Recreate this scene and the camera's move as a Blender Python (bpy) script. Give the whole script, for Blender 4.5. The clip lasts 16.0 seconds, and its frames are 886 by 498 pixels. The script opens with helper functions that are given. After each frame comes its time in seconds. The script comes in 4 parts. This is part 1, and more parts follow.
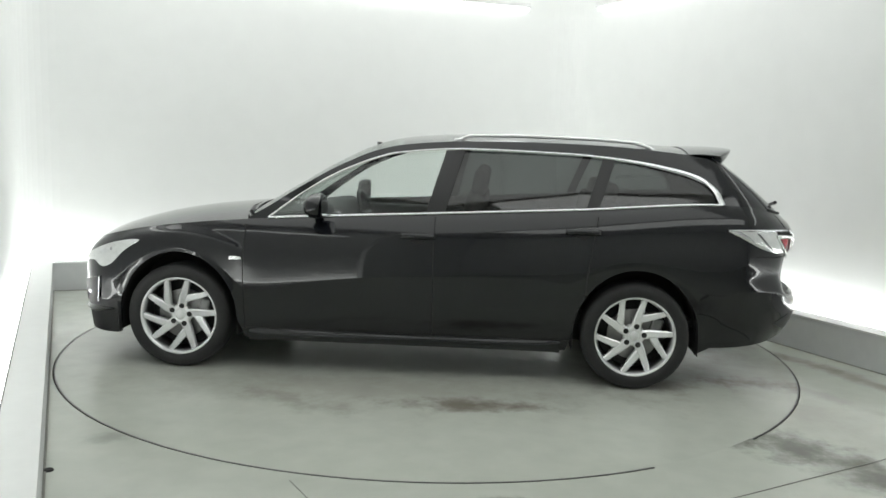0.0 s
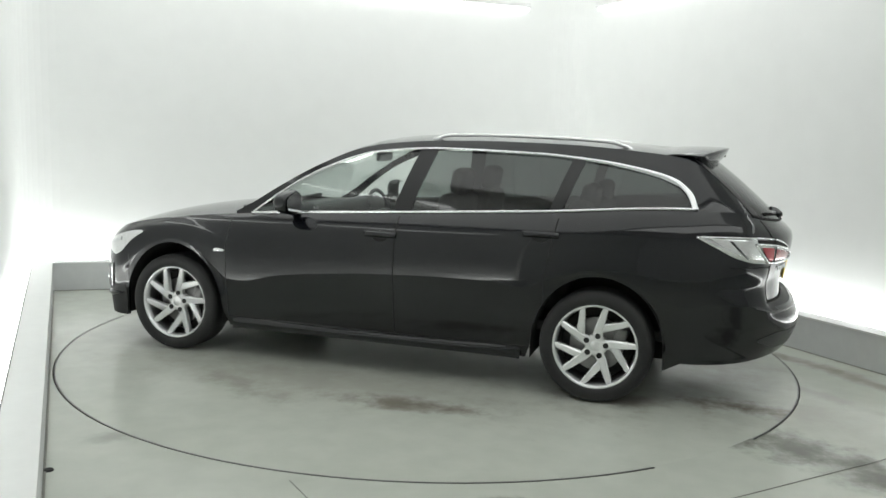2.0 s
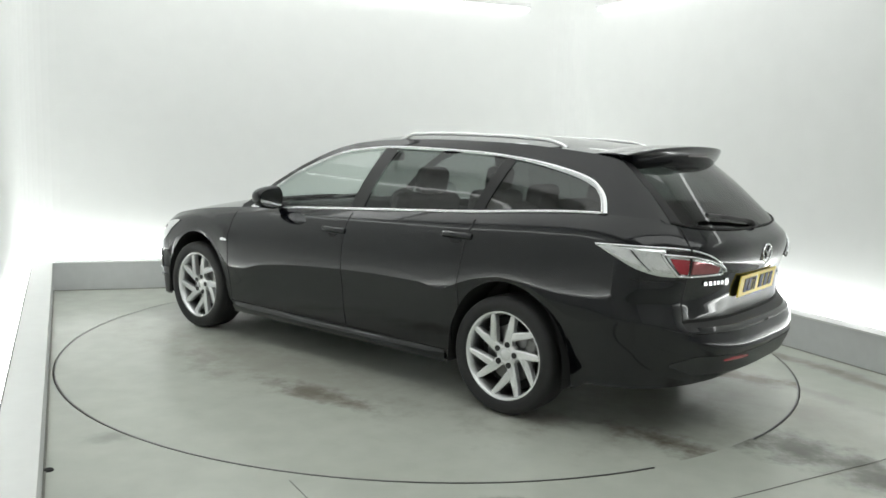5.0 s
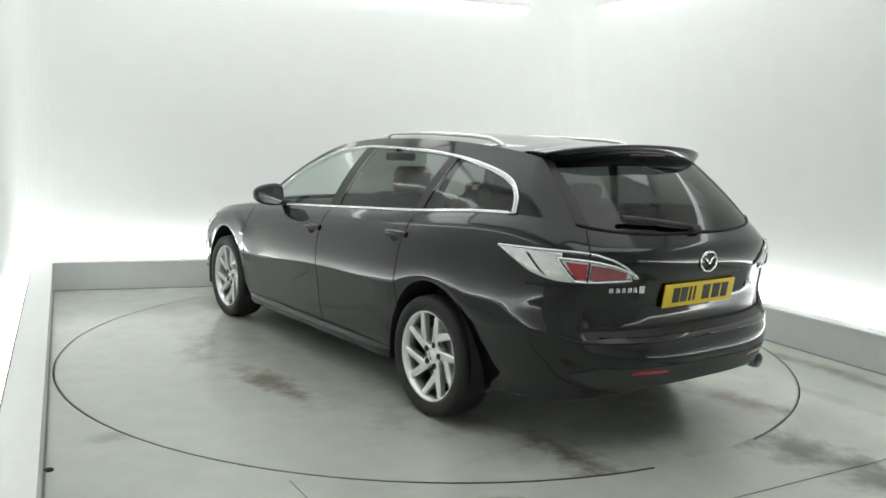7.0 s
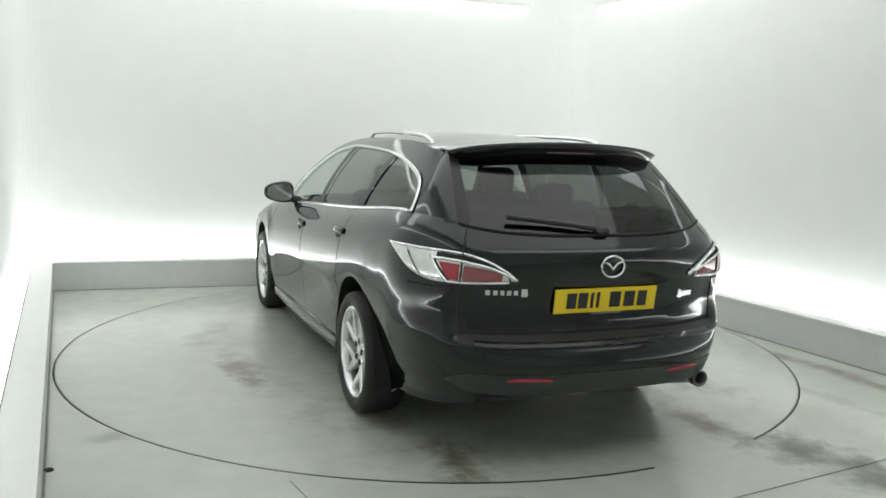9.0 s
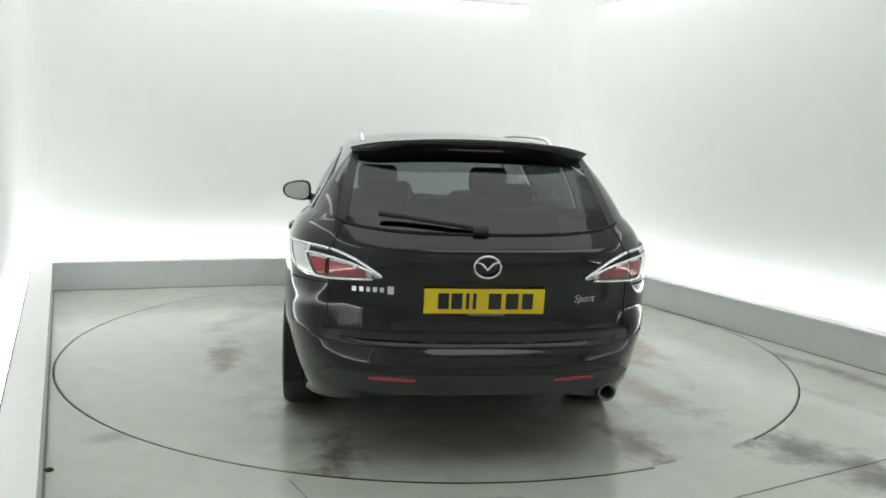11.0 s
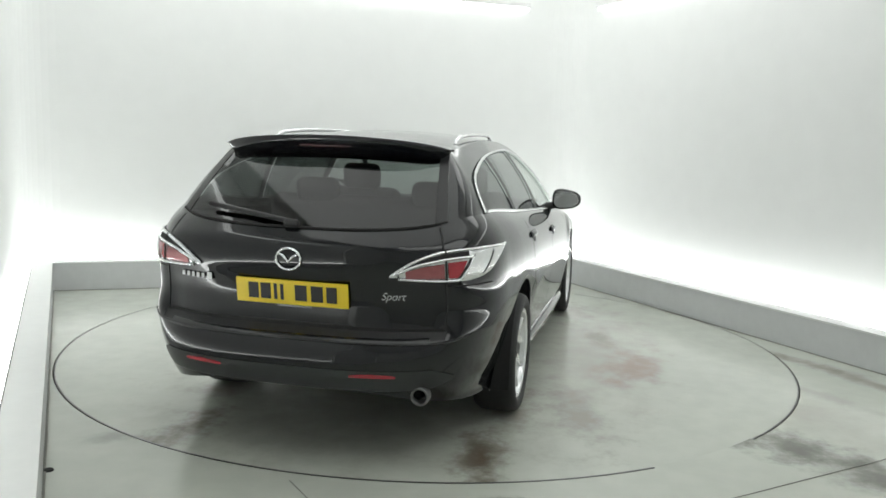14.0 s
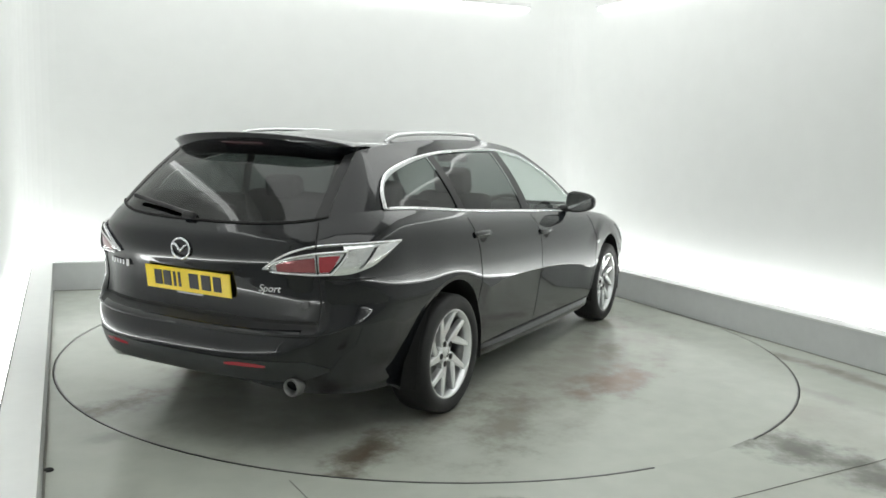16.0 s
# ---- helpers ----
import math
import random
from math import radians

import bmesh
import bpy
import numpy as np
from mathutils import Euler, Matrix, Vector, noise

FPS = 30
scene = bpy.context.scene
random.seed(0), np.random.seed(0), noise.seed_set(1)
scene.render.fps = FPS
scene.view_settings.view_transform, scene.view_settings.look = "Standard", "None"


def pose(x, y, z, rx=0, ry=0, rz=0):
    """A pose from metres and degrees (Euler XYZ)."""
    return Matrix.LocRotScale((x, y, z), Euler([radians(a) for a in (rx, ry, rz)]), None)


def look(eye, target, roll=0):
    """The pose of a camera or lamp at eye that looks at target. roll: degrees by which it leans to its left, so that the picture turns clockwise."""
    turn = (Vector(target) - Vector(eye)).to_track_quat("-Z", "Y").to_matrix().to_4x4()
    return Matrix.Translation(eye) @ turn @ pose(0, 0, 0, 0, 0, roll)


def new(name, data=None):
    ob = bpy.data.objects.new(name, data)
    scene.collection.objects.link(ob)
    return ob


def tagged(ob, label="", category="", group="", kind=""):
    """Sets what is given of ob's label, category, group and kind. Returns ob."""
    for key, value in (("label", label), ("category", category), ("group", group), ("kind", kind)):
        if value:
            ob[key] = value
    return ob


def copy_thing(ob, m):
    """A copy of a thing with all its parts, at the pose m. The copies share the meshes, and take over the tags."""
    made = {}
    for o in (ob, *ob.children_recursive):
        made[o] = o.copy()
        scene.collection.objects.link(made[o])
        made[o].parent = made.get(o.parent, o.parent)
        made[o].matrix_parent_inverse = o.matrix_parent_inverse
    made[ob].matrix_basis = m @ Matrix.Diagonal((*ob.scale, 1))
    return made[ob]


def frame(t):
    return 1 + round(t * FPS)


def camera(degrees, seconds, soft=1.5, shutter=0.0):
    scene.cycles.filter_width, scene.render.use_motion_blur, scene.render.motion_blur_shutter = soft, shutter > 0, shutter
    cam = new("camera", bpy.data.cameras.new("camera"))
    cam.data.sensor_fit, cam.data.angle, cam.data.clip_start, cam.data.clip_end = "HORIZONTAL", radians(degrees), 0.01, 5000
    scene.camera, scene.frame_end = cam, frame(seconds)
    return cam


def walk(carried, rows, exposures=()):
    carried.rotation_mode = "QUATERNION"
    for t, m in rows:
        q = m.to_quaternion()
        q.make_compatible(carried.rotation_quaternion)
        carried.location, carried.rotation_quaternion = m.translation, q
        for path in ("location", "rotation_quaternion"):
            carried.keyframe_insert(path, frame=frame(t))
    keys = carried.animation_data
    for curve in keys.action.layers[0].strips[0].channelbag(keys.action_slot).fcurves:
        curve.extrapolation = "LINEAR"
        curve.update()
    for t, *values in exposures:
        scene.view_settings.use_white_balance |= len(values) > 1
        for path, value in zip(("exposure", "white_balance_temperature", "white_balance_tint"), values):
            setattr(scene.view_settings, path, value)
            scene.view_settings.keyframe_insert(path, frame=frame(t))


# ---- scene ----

# ------------------------------------------------------------ camera
cam = camera(56.77, 16.0, soft=1.6)
EYE, AIM = (0.0, -5.6534, 1.4202), (0.0640, -0.6985, 0.7538)
walk(cam, [(0.0, look(EYE, AIM, 1.838)), (16.0, look(EYE, AIM, 1.838))], exposures=[(0.0, 0.0), (16.0, 0.0)])

# ------------------------------------------------------------ world and light levels
world = bpy.data.worlds.new("world")
scene.world = world
world.use_nodes = True
world.node_tree.nodes["Background"].inputs[0].default_value = (0.9, 0.95, 1.0, 1)
world.node_tree.nodes["Background"].inputs[1].default_value = 0.05
CEILING_GLOW, DIM_GLOW, STRIP_GLOW, COVE_GLOW = 1.66, 0.78, 2.5, 8.6
LIGHT_TINT = (0.97, 1.0, 0.975)


# ------------------------------------------------------------ materials
def material(name, colour, rough=0.5, metal=0.0, coat=0.0, vary=0.0, scale=6.0, bump=0.0, bump_scale=60.0, spec=0.5, rough_vary=0.0):
    m = bpy.data.materials.new(name)
    m.use_nodes = True
    nt = m.node_tree
    b = nt.nodes["Principled BSDF"]
    b.inputs["Base Color"].default_value = (*colour, 1)
    b.inputs["Roughness"].default_value = rough
    b.inputs["Metallic"].default_value = metal
    b.inputs["Coat Weight"].default_value = coat
    b.inputs["Coat Roughness"].default_value = 0.045
    b.inputs["Specular IOR Level"].default_value = spec
    co = nt.nodes.new("ShaderNodeTexCoord")
    if vary or rough_vary:
        big, fine = nt.nodes.new("ShaderNodeTexNoise"), nt.nodes.new("ShaderNodeTexNoise")
        big.inputs["Scale"].default_value, fine.inputs["Scale"].default_value = scale, scale * 9
        big.inputs["Detail"].default_value, fine.inputs["Detail"].default_value = 4, 3
        add = nt.nodes.new("ShaderNodeMath")
        add.operation = "ADD"
        for n, k in ((big, 0), (fine, 1)):
            nt.links.new(co.outputs["Object"], n.inputs["Vector"])
            nt.links.new(n.outputs["Fac"], add.inputs[k])
        if vary:
            ramp = nt.nodes.new("ShaderNodeMapRange")
            ramp.inputs["From Min"].default_value, ramp.inputs["From Max"].default_value = 0.6, 1.4
            ramp.inputs["To Min"].default_value, ramp.inputs["To Max"].default_value = 1 - vary, 1 + vary
            nt.links.new(add.outputs[0], ramp.inputs["Value"])
            mul = nt.nodes.new("ShaderNodeVectorMath")
            mul.operation = "SCALE"
            mul.inputs[0].default_value = colour
            nt.links.new(ramp.outputs["Result"], mul.inputs["Scale"])
            nt.links.new(mul.outputs[0], b.inputs["Base Color"])
        if rough_vary:
            rr = nt.nodes.new("ShaderNodeMapRange")
            rr.inputs["From Min"].default_value, rr.inputs["From Max"].default_value = 0.6, 1.4
            rr.inputs["To Min"].default_value, rr.inputs["To Max"].default_value = max(rough - rough_vary, 0.02), rough + rough_vary
            nt.links.new(add.outputs[0], rr.inputs["Value"])
            nt.links.new(rr.outputs["Result"], b.inputs["Roughness"])
    if bump:
        n, bp = nt.nodes.new("ShaderNodeTexNoise"), nt.nodes.new("ShaderNodeBump")
        n.inputs["Scale"].default_value, n.inputs["Detail"].default_value = bump_scale, 4
        bp.inputs["Strength"].default_value, bp.inputs["Distance"].default_value = bump, 0.01
        nt.links.new(co.outputs["Object"], n.inputs["Vector"])
        nt.links.new(n.outputs["Fac"], bp.inputs["Height"])
        nt.links.new(bp.outputs["Normal"], b.inputs["Normal"])
    return m


def glow(name, colour, strength):
    m = bpy.data.materials.new(name)
    m.use_nodes = True
    b = m.node_tree.nodes["Principled BSDF"]
    b.inputs["Base Color"].default_value = (0.8, 0.8, 0.8, 1)
    b.inputs["Emission Color"].default_value = (*colour, 1)
    b.inputs["Emission Strength"].default_value = strength
    return m


def glass(name, tint):
    """A thin pane: tinted, seen through, with a clear gloss that grows towards grazing."""
    m = bpy.data.materials.new(name)
    m.use_nodes = True
    nt = m.node_tree
    nt.nodes.clear()
    out, mix, lw = nt.nodes.new("ShaderNodeOutputMaterial"), nt.nodes.new("ShaderNodeMixShader"), nt.nodes.new("ShaderNodeLayerWeight")
    tr, gl = nt.nodes.new("ShaderNodeBsdfTransparent"), nt.nodes.new("ShaderNodeBsdfGlossy")
    up, ma = nt.nodes.new("ShaderNodeMath"), nt.nodes.new("ShaderNodeMath")
    up.operation, up.inputs[1].default_value = "POWER", 5.0
    ma.operation, ma.inputs[1].default_value, ma.inputs[2].default_value = "MULTIPLY_ADD", 0.92, 0.08
    lw.inputs["Blend"].default_value = 0.5
    tr.inputs["Color"].default_value = (*tint, 1)
    gl.inputs["Roughness"].default_value = 0.03
    nt.links.new(lw.outputs["Facing"], up.inputs[0])
    nt.links.new(up.outputs[0], ma.inputs[0])
    nt.links.new(ma.outputs[0], mix.inputs[0])
    nt.links.new(tr.outputs[0], mix.inputs[1])
    nt.links.new(gl.outputs[0], mix.inputs[2])
    nt.links.new(mix.outputs[0], out.inputs[0])
    return m


def stained(name, colour, spots, rough=0.22):
    """Sealed concrete: mottled, with scuffs, and with stains and tints of their own shapes at the places given (x, y,
    rx, ry, turn, colour, strength).
    """
    m = material(name, colour, rough, vary=0.07, scale=0.7, bump=0.02, bump_scale=30, rough_vary=0.05)
    nt = m.node_tree
    b = nt.nodes["Principled BSDF"]
    src = b.inputs["Base Color"].links[0].from_socket
    co = nt.nodes.new("ShaderNodeTexCoord")
    warp = nt.nodes.new("ShaderNodeTexNoise")
    warp.inputs["Scale"].default_value, warp.inputs["Detail"].default_value, warp.inputs["Roughness"].default_value = 5.0, 6, 0.65
    nt.links.new(co.outputs["Object"], warp.inputs["Vector"])
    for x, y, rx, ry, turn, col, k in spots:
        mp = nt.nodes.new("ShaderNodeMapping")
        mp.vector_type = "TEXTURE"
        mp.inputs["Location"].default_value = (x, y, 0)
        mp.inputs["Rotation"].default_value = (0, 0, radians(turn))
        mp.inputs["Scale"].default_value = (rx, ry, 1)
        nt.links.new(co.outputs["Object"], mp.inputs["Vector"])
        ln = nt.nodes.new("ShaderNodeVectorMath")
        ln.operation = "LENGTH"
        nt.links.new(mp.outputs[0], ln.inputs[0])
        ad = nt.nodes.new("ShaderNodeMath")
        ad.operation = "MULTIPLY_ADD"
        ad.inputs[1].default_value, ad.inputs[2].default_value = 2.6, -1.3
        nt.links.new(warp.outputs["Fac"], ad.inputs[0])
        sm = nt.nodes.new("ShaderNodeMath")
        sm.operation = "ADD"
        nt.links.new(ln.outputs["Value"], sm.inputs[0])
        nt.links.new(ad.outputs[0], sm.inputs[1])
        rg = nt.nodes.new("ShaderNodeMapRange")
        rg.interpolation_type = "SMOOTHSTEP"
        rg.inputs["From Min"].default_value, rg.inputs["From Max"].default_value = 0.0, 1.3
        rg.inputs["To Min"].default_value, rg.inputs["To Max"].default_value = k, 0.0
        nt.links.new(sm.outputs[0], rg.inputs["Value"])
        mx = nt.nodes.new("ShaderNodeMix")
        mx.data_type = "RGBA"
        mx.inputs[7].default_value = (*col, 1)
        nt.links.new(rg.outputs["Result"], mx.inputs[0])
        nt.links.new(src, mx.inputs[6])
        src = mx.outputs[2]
    nt.links.new(src, b.inputs["Base Color"])
    return m


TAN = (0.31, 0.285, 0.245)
BROWN, RED, DARK = (0.12, 0.092, 0.065), (0.34, 0.235, 0.20), (0.15, 0.15, 0.13)
FLOOR_TONE = (0.53, 0.555, 0.497)
MAT = {
    # broad TAN tints run along the car's flanks and tail, BROWN spots at three wheels
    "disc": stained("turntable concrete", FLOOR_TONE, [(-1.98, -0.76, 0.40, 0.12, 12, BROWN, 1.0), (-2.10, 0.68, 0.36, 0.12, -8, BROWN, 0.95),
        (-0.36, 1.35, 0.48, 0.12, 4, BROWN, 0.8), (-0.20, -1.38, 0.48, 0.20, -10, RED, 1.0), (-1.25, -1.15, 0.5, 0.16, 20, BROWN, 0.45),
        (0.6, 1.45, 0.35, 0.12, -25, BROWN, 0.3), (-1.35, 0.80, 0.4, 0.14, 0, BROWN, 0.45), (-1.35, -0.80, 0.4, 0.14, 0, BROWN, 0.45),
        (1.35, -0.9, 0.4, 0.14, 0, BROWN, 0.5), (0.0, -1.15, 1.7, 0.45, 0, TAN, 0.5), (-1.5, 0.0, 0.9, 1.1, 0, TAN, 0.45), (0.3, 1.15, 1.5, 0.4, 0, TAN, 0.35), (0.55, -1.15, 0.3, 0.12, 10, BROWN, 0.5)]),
    "floor": stained("sealed concrete", FLOOR_TONE, [(2.02, -2.25, 0.85, 0.20, -57, DARK, 0.95), (1.76, -1.88, 0.30, 0.20, -35, DARK, 0.85), (2.75, -0.75, 0.9, 0.10, -64, BROWN, 0.5), (-1.45, -1.98, 0.12, 0.07, 20, DARK, 0.35),
        (2.0, -1.3, 0.8, 0.3, -60, TAN, 0.4), (-2.0, -1.98, 0.14, 0.06, 30, DARK, 0.5), (0.36, -2.60, 0.20, 0.09, 5, BROWN, 0.95), (2.5, -0.25, 0.45, 0.10, -50, BROWN, 0.4), (2.3, -1.0, 0.5, 0.1, -60, BROWN, 0.25)]),
    "plinth": material("painted plinth", (0.66, 0.67, 0.675), 0.5, vary=0.05, scale=1.5, bump=0.04),
    "plinth_top": material("plinth coping", (0.78, 0.79, 0.78), 0.5, vary=0.03, scale=2),
    "wall": material("matt white wall", (0.80, 0.81, 0.80), 0.7, vary=0.02, scale=0.6, bump=0.03, bump_scale=18),
    "ceiling": material("white ceiling", (0.72, 0.72, 0.72), 0.8, vary=0.02, scale=0.7),
    "joint": material("dusty floor joint", (0.22, 0.22, 0.20), 0.8, vary=0.2, scale=8),
    "dark": material("dark gap", (0.015, 0.015, 0.015), 0.8),
    # these two glows serve only the added fill panels under the ceiling
    "ceiling_glow": glow("bright ceiling fill", LIGHT_TINT, CEILING_GLOW),
    "dim_glow": glow("dim ceiling fill", LIGHT_TINT, DIM_GLOW),
    "strip_glow": glow("lit tube", LIGHT_TINT, STRIP_GLOW),
    "cove_glow": glow("lit cove strip", LIGHT_TINT, COVE_GLOW),
    "lamp_body": material("white lamp housing", (0.75, 0.75, 0.75), 0.5, vary=0.03, scale=4),
    "paint": material("black metallic paint", (0.0030, 0.0037, 0.0060), 0.40, coat=1.0, vary=0.10, scale=3.0, spec=0.06),
    "trim": material("black plastic trim", (0.018, 0.018, 0.019), 0.45, vary=0.1, scale=10, bump=0.08, bump_scale=300),
    "grey_trim": material("grey plastic diffuser", (0.032, 0.034, 0.035), 0.4, vary=0.1, scale=10, bump=0.08, bump_scale=300),
    "pillar": material("satin black pillar", (0.010, 0.010, 0.011), 0.35, coat=0.0, vary=0.05, scale=8),
    "chrome": material("bright chrome", (0.82, 0.83, 0.84), 0.10, metal=1.0, vary=0.03, scale=20),
    "alloy": material("silver alloy", (0.90, 0.91, 0.92), 0.19, metal=0.62, vary=0.06, scale=12, coat=0.8),
    "steel": material("brake disc steel", (0.22, 0.22, 0.22), 0.4, metal=1.0, vary=0.2, scale=20),
    "rubber": material("tyre rubber", (0.017, 0.017, 0.018), 0.62, vary=0.2, scale=14, bump=0.15, bump_scale=120),
    "under": material("underbody", (0.012, 0.012, 0.012), 0.8, vary=0.2, scale=6),
    "glass": glass("clear car glass", (0.84, 0.88, 0.86)),
    "privacy": glass("dark privacy glass", (0.22, 0.245, 0.237)),
    "screen": glass("windscreen glass", (0.78, 0.85, 0.82)),
    "seat": material("dark grey seat fabric", (0.022, 0.022, 0.024), 0.85, vary=0.15, scale=20),
    "cabin": material("cabin plastic", (0.03, 0.03, 0.032), 0.6, vary=0.1, scale=12),
    "lamp_silver": material("lamp reflector", (0.72, 0.73, 0.74), 0.10, metal=0.9, coat=1.0, vary=0.25, scale=30, bump=0.25, bump_scale=40),
    "lamp_clear": material("clear lamp lens", (0.88, 0.89, 0.89), 0.12, metal=0.75, coat=1.0, vary=0.15, scale=40, bump=0.3, bump_scale=70),
    "lamp_red": material("red lamp lens", (0.40, 0.03, 0.045), 0.15, coat=1.0, vary=0.12, scale=40),
    # red lens again, its colour paled to hold the reflection of bright surroundings
    "lamp_red_sheen": material("red lamp lens with painted sheen", (0.36, 0.10, 0.11), 0.12, metal=0.4, coat=1.0, vary=0.15, scale=40),
    "lamp_dark": material("dark red brake light lens", (0.06, 0.006, 0.010), 0.2, coat=1.0, vary=0.1, scale=40),
    "reflector": material("red reflector", (0.42, 0.02, 0.035), 0.2, coat=1.0, vary=0.1, scale=60),
    "plate": material("yellow plate", (0.92, 0.68, 0.025), 0.35, vary=0.03, scale=12),
    "plate_black": material("black plate bars", (0.02, 0.02, 0.02), 0.5),
    "badge": material("silver badge", (0.78, 0.79, 0.80), 0.18, metal=0.9, coat=0.5),
}


# ------------------------------------------------------------ mesh helpers
def mesh_from(name, verts, faces, mat, smooth=True):
    me = bpy.data.meshes.new(name)
    me.from_pydata([tuple(v) for v in verts], [], faces)
    me.materials.append(mat)
    if smooth:
        me.polygons.foreach_set("use_smooth", [True] * len(me.polygons))
    me.update()
    return me


def part(name, bm, mat, parent=None, label="", smooth=False):
    me = bpy.data.meshes.new(name)
    bm.normal_update()
    bm.to_mesh(me)
    bm.free()
    me.materials.append(mat)
    if smooth:
        me.polygons.foreach_set("use_smooth", [True] * len(me.polygons))
    ob = new(name, me)
    ob.parent = parent
    return tagged(ob, label)


def link(name, me, parent=None, label=""):
    ob = new(name, me)
    ob.parent = parent
    return tagged(ob, label)


def thing(name, label, category, group="", kind=""):
    return tagged(new(name), label, category, group, kind)


def box(bm, size, at=(0, 0, 0), rot=(0, 0, 0), bevel=0.0, seg=2):
    g = bmesh.ops.create_cube(bm, size=1.0, matrix=pose(*at, *rot) @ Matrix.Diagonal((*size, 1)))
    if bevel:
        edges = list({e for v in g["verts"] for e in v.link_edges})
        bmesh.ops.bevel(bm, geom=edges, offset=bevel, segments=seg, affect="EDGES", profile=0.5)
    return bm


def prism(bm, outline, z0, z1):
    """A flat outline (x, y), pulled up from z0 to z1."""
    lo, hi = [bm.verts.new((x, y, z0)) for x, y in outline], [bm.verts.new((x, y, z1)) for x, y in outline]
    n = len(outline)
    bm.faces.new(lo[::-1])
    bm.faces.new(hi)
    for i in range(n):
        bm.faces.new((lo[i], lo[(i + 1) % n], hi[(i + 1) % n], hi[i]))
    return bm


def revolve(bm, profile, steps=48, closed=False):
    """Turn (r, y) round the y axis."""
    rings = [[bm.verts.new((r * math.cos(2 * math.pi * k / steps), y, r * math.sin(2 * math.pi * k / steps))) for r, y in profile] for k in range(steps)]
    m = len(profile)
    for k in range(steps):
        a, b = rings[k], rings[(k + 1) % steps]
        for i in range(m if closed else m - 1):
            bm.faces.new((a[i], a[(i + 1) % m], b[(i + 1) % m], b[i]))
    return bm


def tube(bm, points, radius, sides=8, flat=1.0):
    """A rod along points; flat squeezes it sideways."""
    pts = [Vector(p) for p in points]
    rings = []
    for i, p in enumerate(pts):
        d = (pts[min(i + 1, len(pts) - 1)] - pts[max(i - 1, 0)]).normalized()
        up = Vector((0, 0, 1)) if abs(d.z) < 0.9 else Vector((1, 0, 0))
        s = d.cross(up).normalized()
        u = s.cross(d).normalized()
        rings.append([bm.verts.new(p + radius * (math.cos(2 * math.pi * k / sides) * s * flat + math.sin(2 * math.pi * k / sides) * u)) for k in range(sides)])
    for a, b in zip(rings, rings[1:]):
        for k in range(sides):
            bm.faces.new((a[k], a[(k + 1) % sides], b[(k + 1) % sides], b[k]))
    bm.faces.new(rings[0])
    bm.faces.new(rings[-1][::-1])
    return bm


def grid_mesh(name, rows, mat):
    """A sheet from rows of points."""
    n = len(rows[0])
    verts = [p for r in rows for p in r]
    faces = [(i * n + j, i * n + j + 1, (i + 1) * n + j + 1, (i + 1) * n + j) for i in range(len(rows) - 1) for j in range(n - 1)]
    return mesh_from(name, verts, faces, mat)


def thick_sheet(name, rows, depth, mat):
    """A sheet with a back and rims; depth is the vector from front to back."""
    d = Vector(depth)
    n, m = len(rows[0]), len(rows)
    front = [Vector(p) for r in rows for p in r]
    verts = front + [p + d for p in front]
    k = n * m
    faces = [(i * n + j, i * n + j + 1, (i + 1) * n + j + 1, (i + 1) * n + j) for i in range(m - 1) for j in range(n - 1)]
    faces += [tuple(k + q for q in f[::-1]) for f in faces]
    rim = [j for j in range(n)] + [i * n + n - 1 for i in range(1, m)] + [(m - 1) * n + j for j in range(n - 2, -1, -1)] + [i * n for i in range(m - 2, 0, -1)]
    faces += [(rim[(q + 1) % len(rim)], rim[q], k + rim[q], k + rim[(q + 1) % len(rim)]) for q in range(len(rim))]
    return mesh_from(name, verts, faces, mat)


def curve(*pts):
    """A smooth curve through (x, y) points, with no overshoot."""
    xs, ys = np.array([p[0] for p in pts], float), np.array([p[1] for p in pts], float)
    o = np.argsort(xs)
    xs, ys = xs[o], ys[o]
    d = np.diff(ys) / np.diff(xs)
    t = np.empty(len(xs))
    t[0], t[-1] = d[0], d[-1]
    for i in range(1, len(xs) - 1):
        t[i] = 0 if d[i - 1] * d[i] <= 0 else 2 * d[i - 1] * d[i] / (d[i - 1] + d[i])

    def f(x):
        x = min(max(x, xs[0]), xs[-1])
        i = min(max(int(np.searchsorted(xs, x)) - 1, 0), len(xs) - 2)
        h = xs[i + 1] - xs[i]
        s = (x - xs[i]) / h
        return float(ys[i] * (1 + 2 * s) * (1 - s) ** 2 + t[i] * h * s * (1 - s) ** 2 + ys[i + 1] * s * s * (3 - 2 * s) + t[i + 1] * h * s * s * (s - 1))
    return f


# ------------------------------------------------------------ the room
DISC_R = 2.409
LEFT_BACK, BACK_RIGHT = Vector((-3.29, 1.40)), Vector((1.26, 2.93))
LEFT_END, RIGHT_END = Vector((-0.95, -3.811)), Vector((5.50, -5.80))
PLINTH_H, PLINTH_T, WALL_GAP = 0.250, 0.15, 0.45
CEIL_Z, STRIP_Z = 3.60, 2.79


def offset_line(a, b, d):
    n = Vector((-(b - a).y, (b - a).x)).normalized() * d
    return a + n, b + n


def meet(l1, l2):
    (a, b), (c, d) = l1, l2
    r, s = b - a, d - c
    t = ((c - a).x * s.y - (c - a).y * s.x) / (r.x * s.y - r.y * s.x)
    return a + r * t


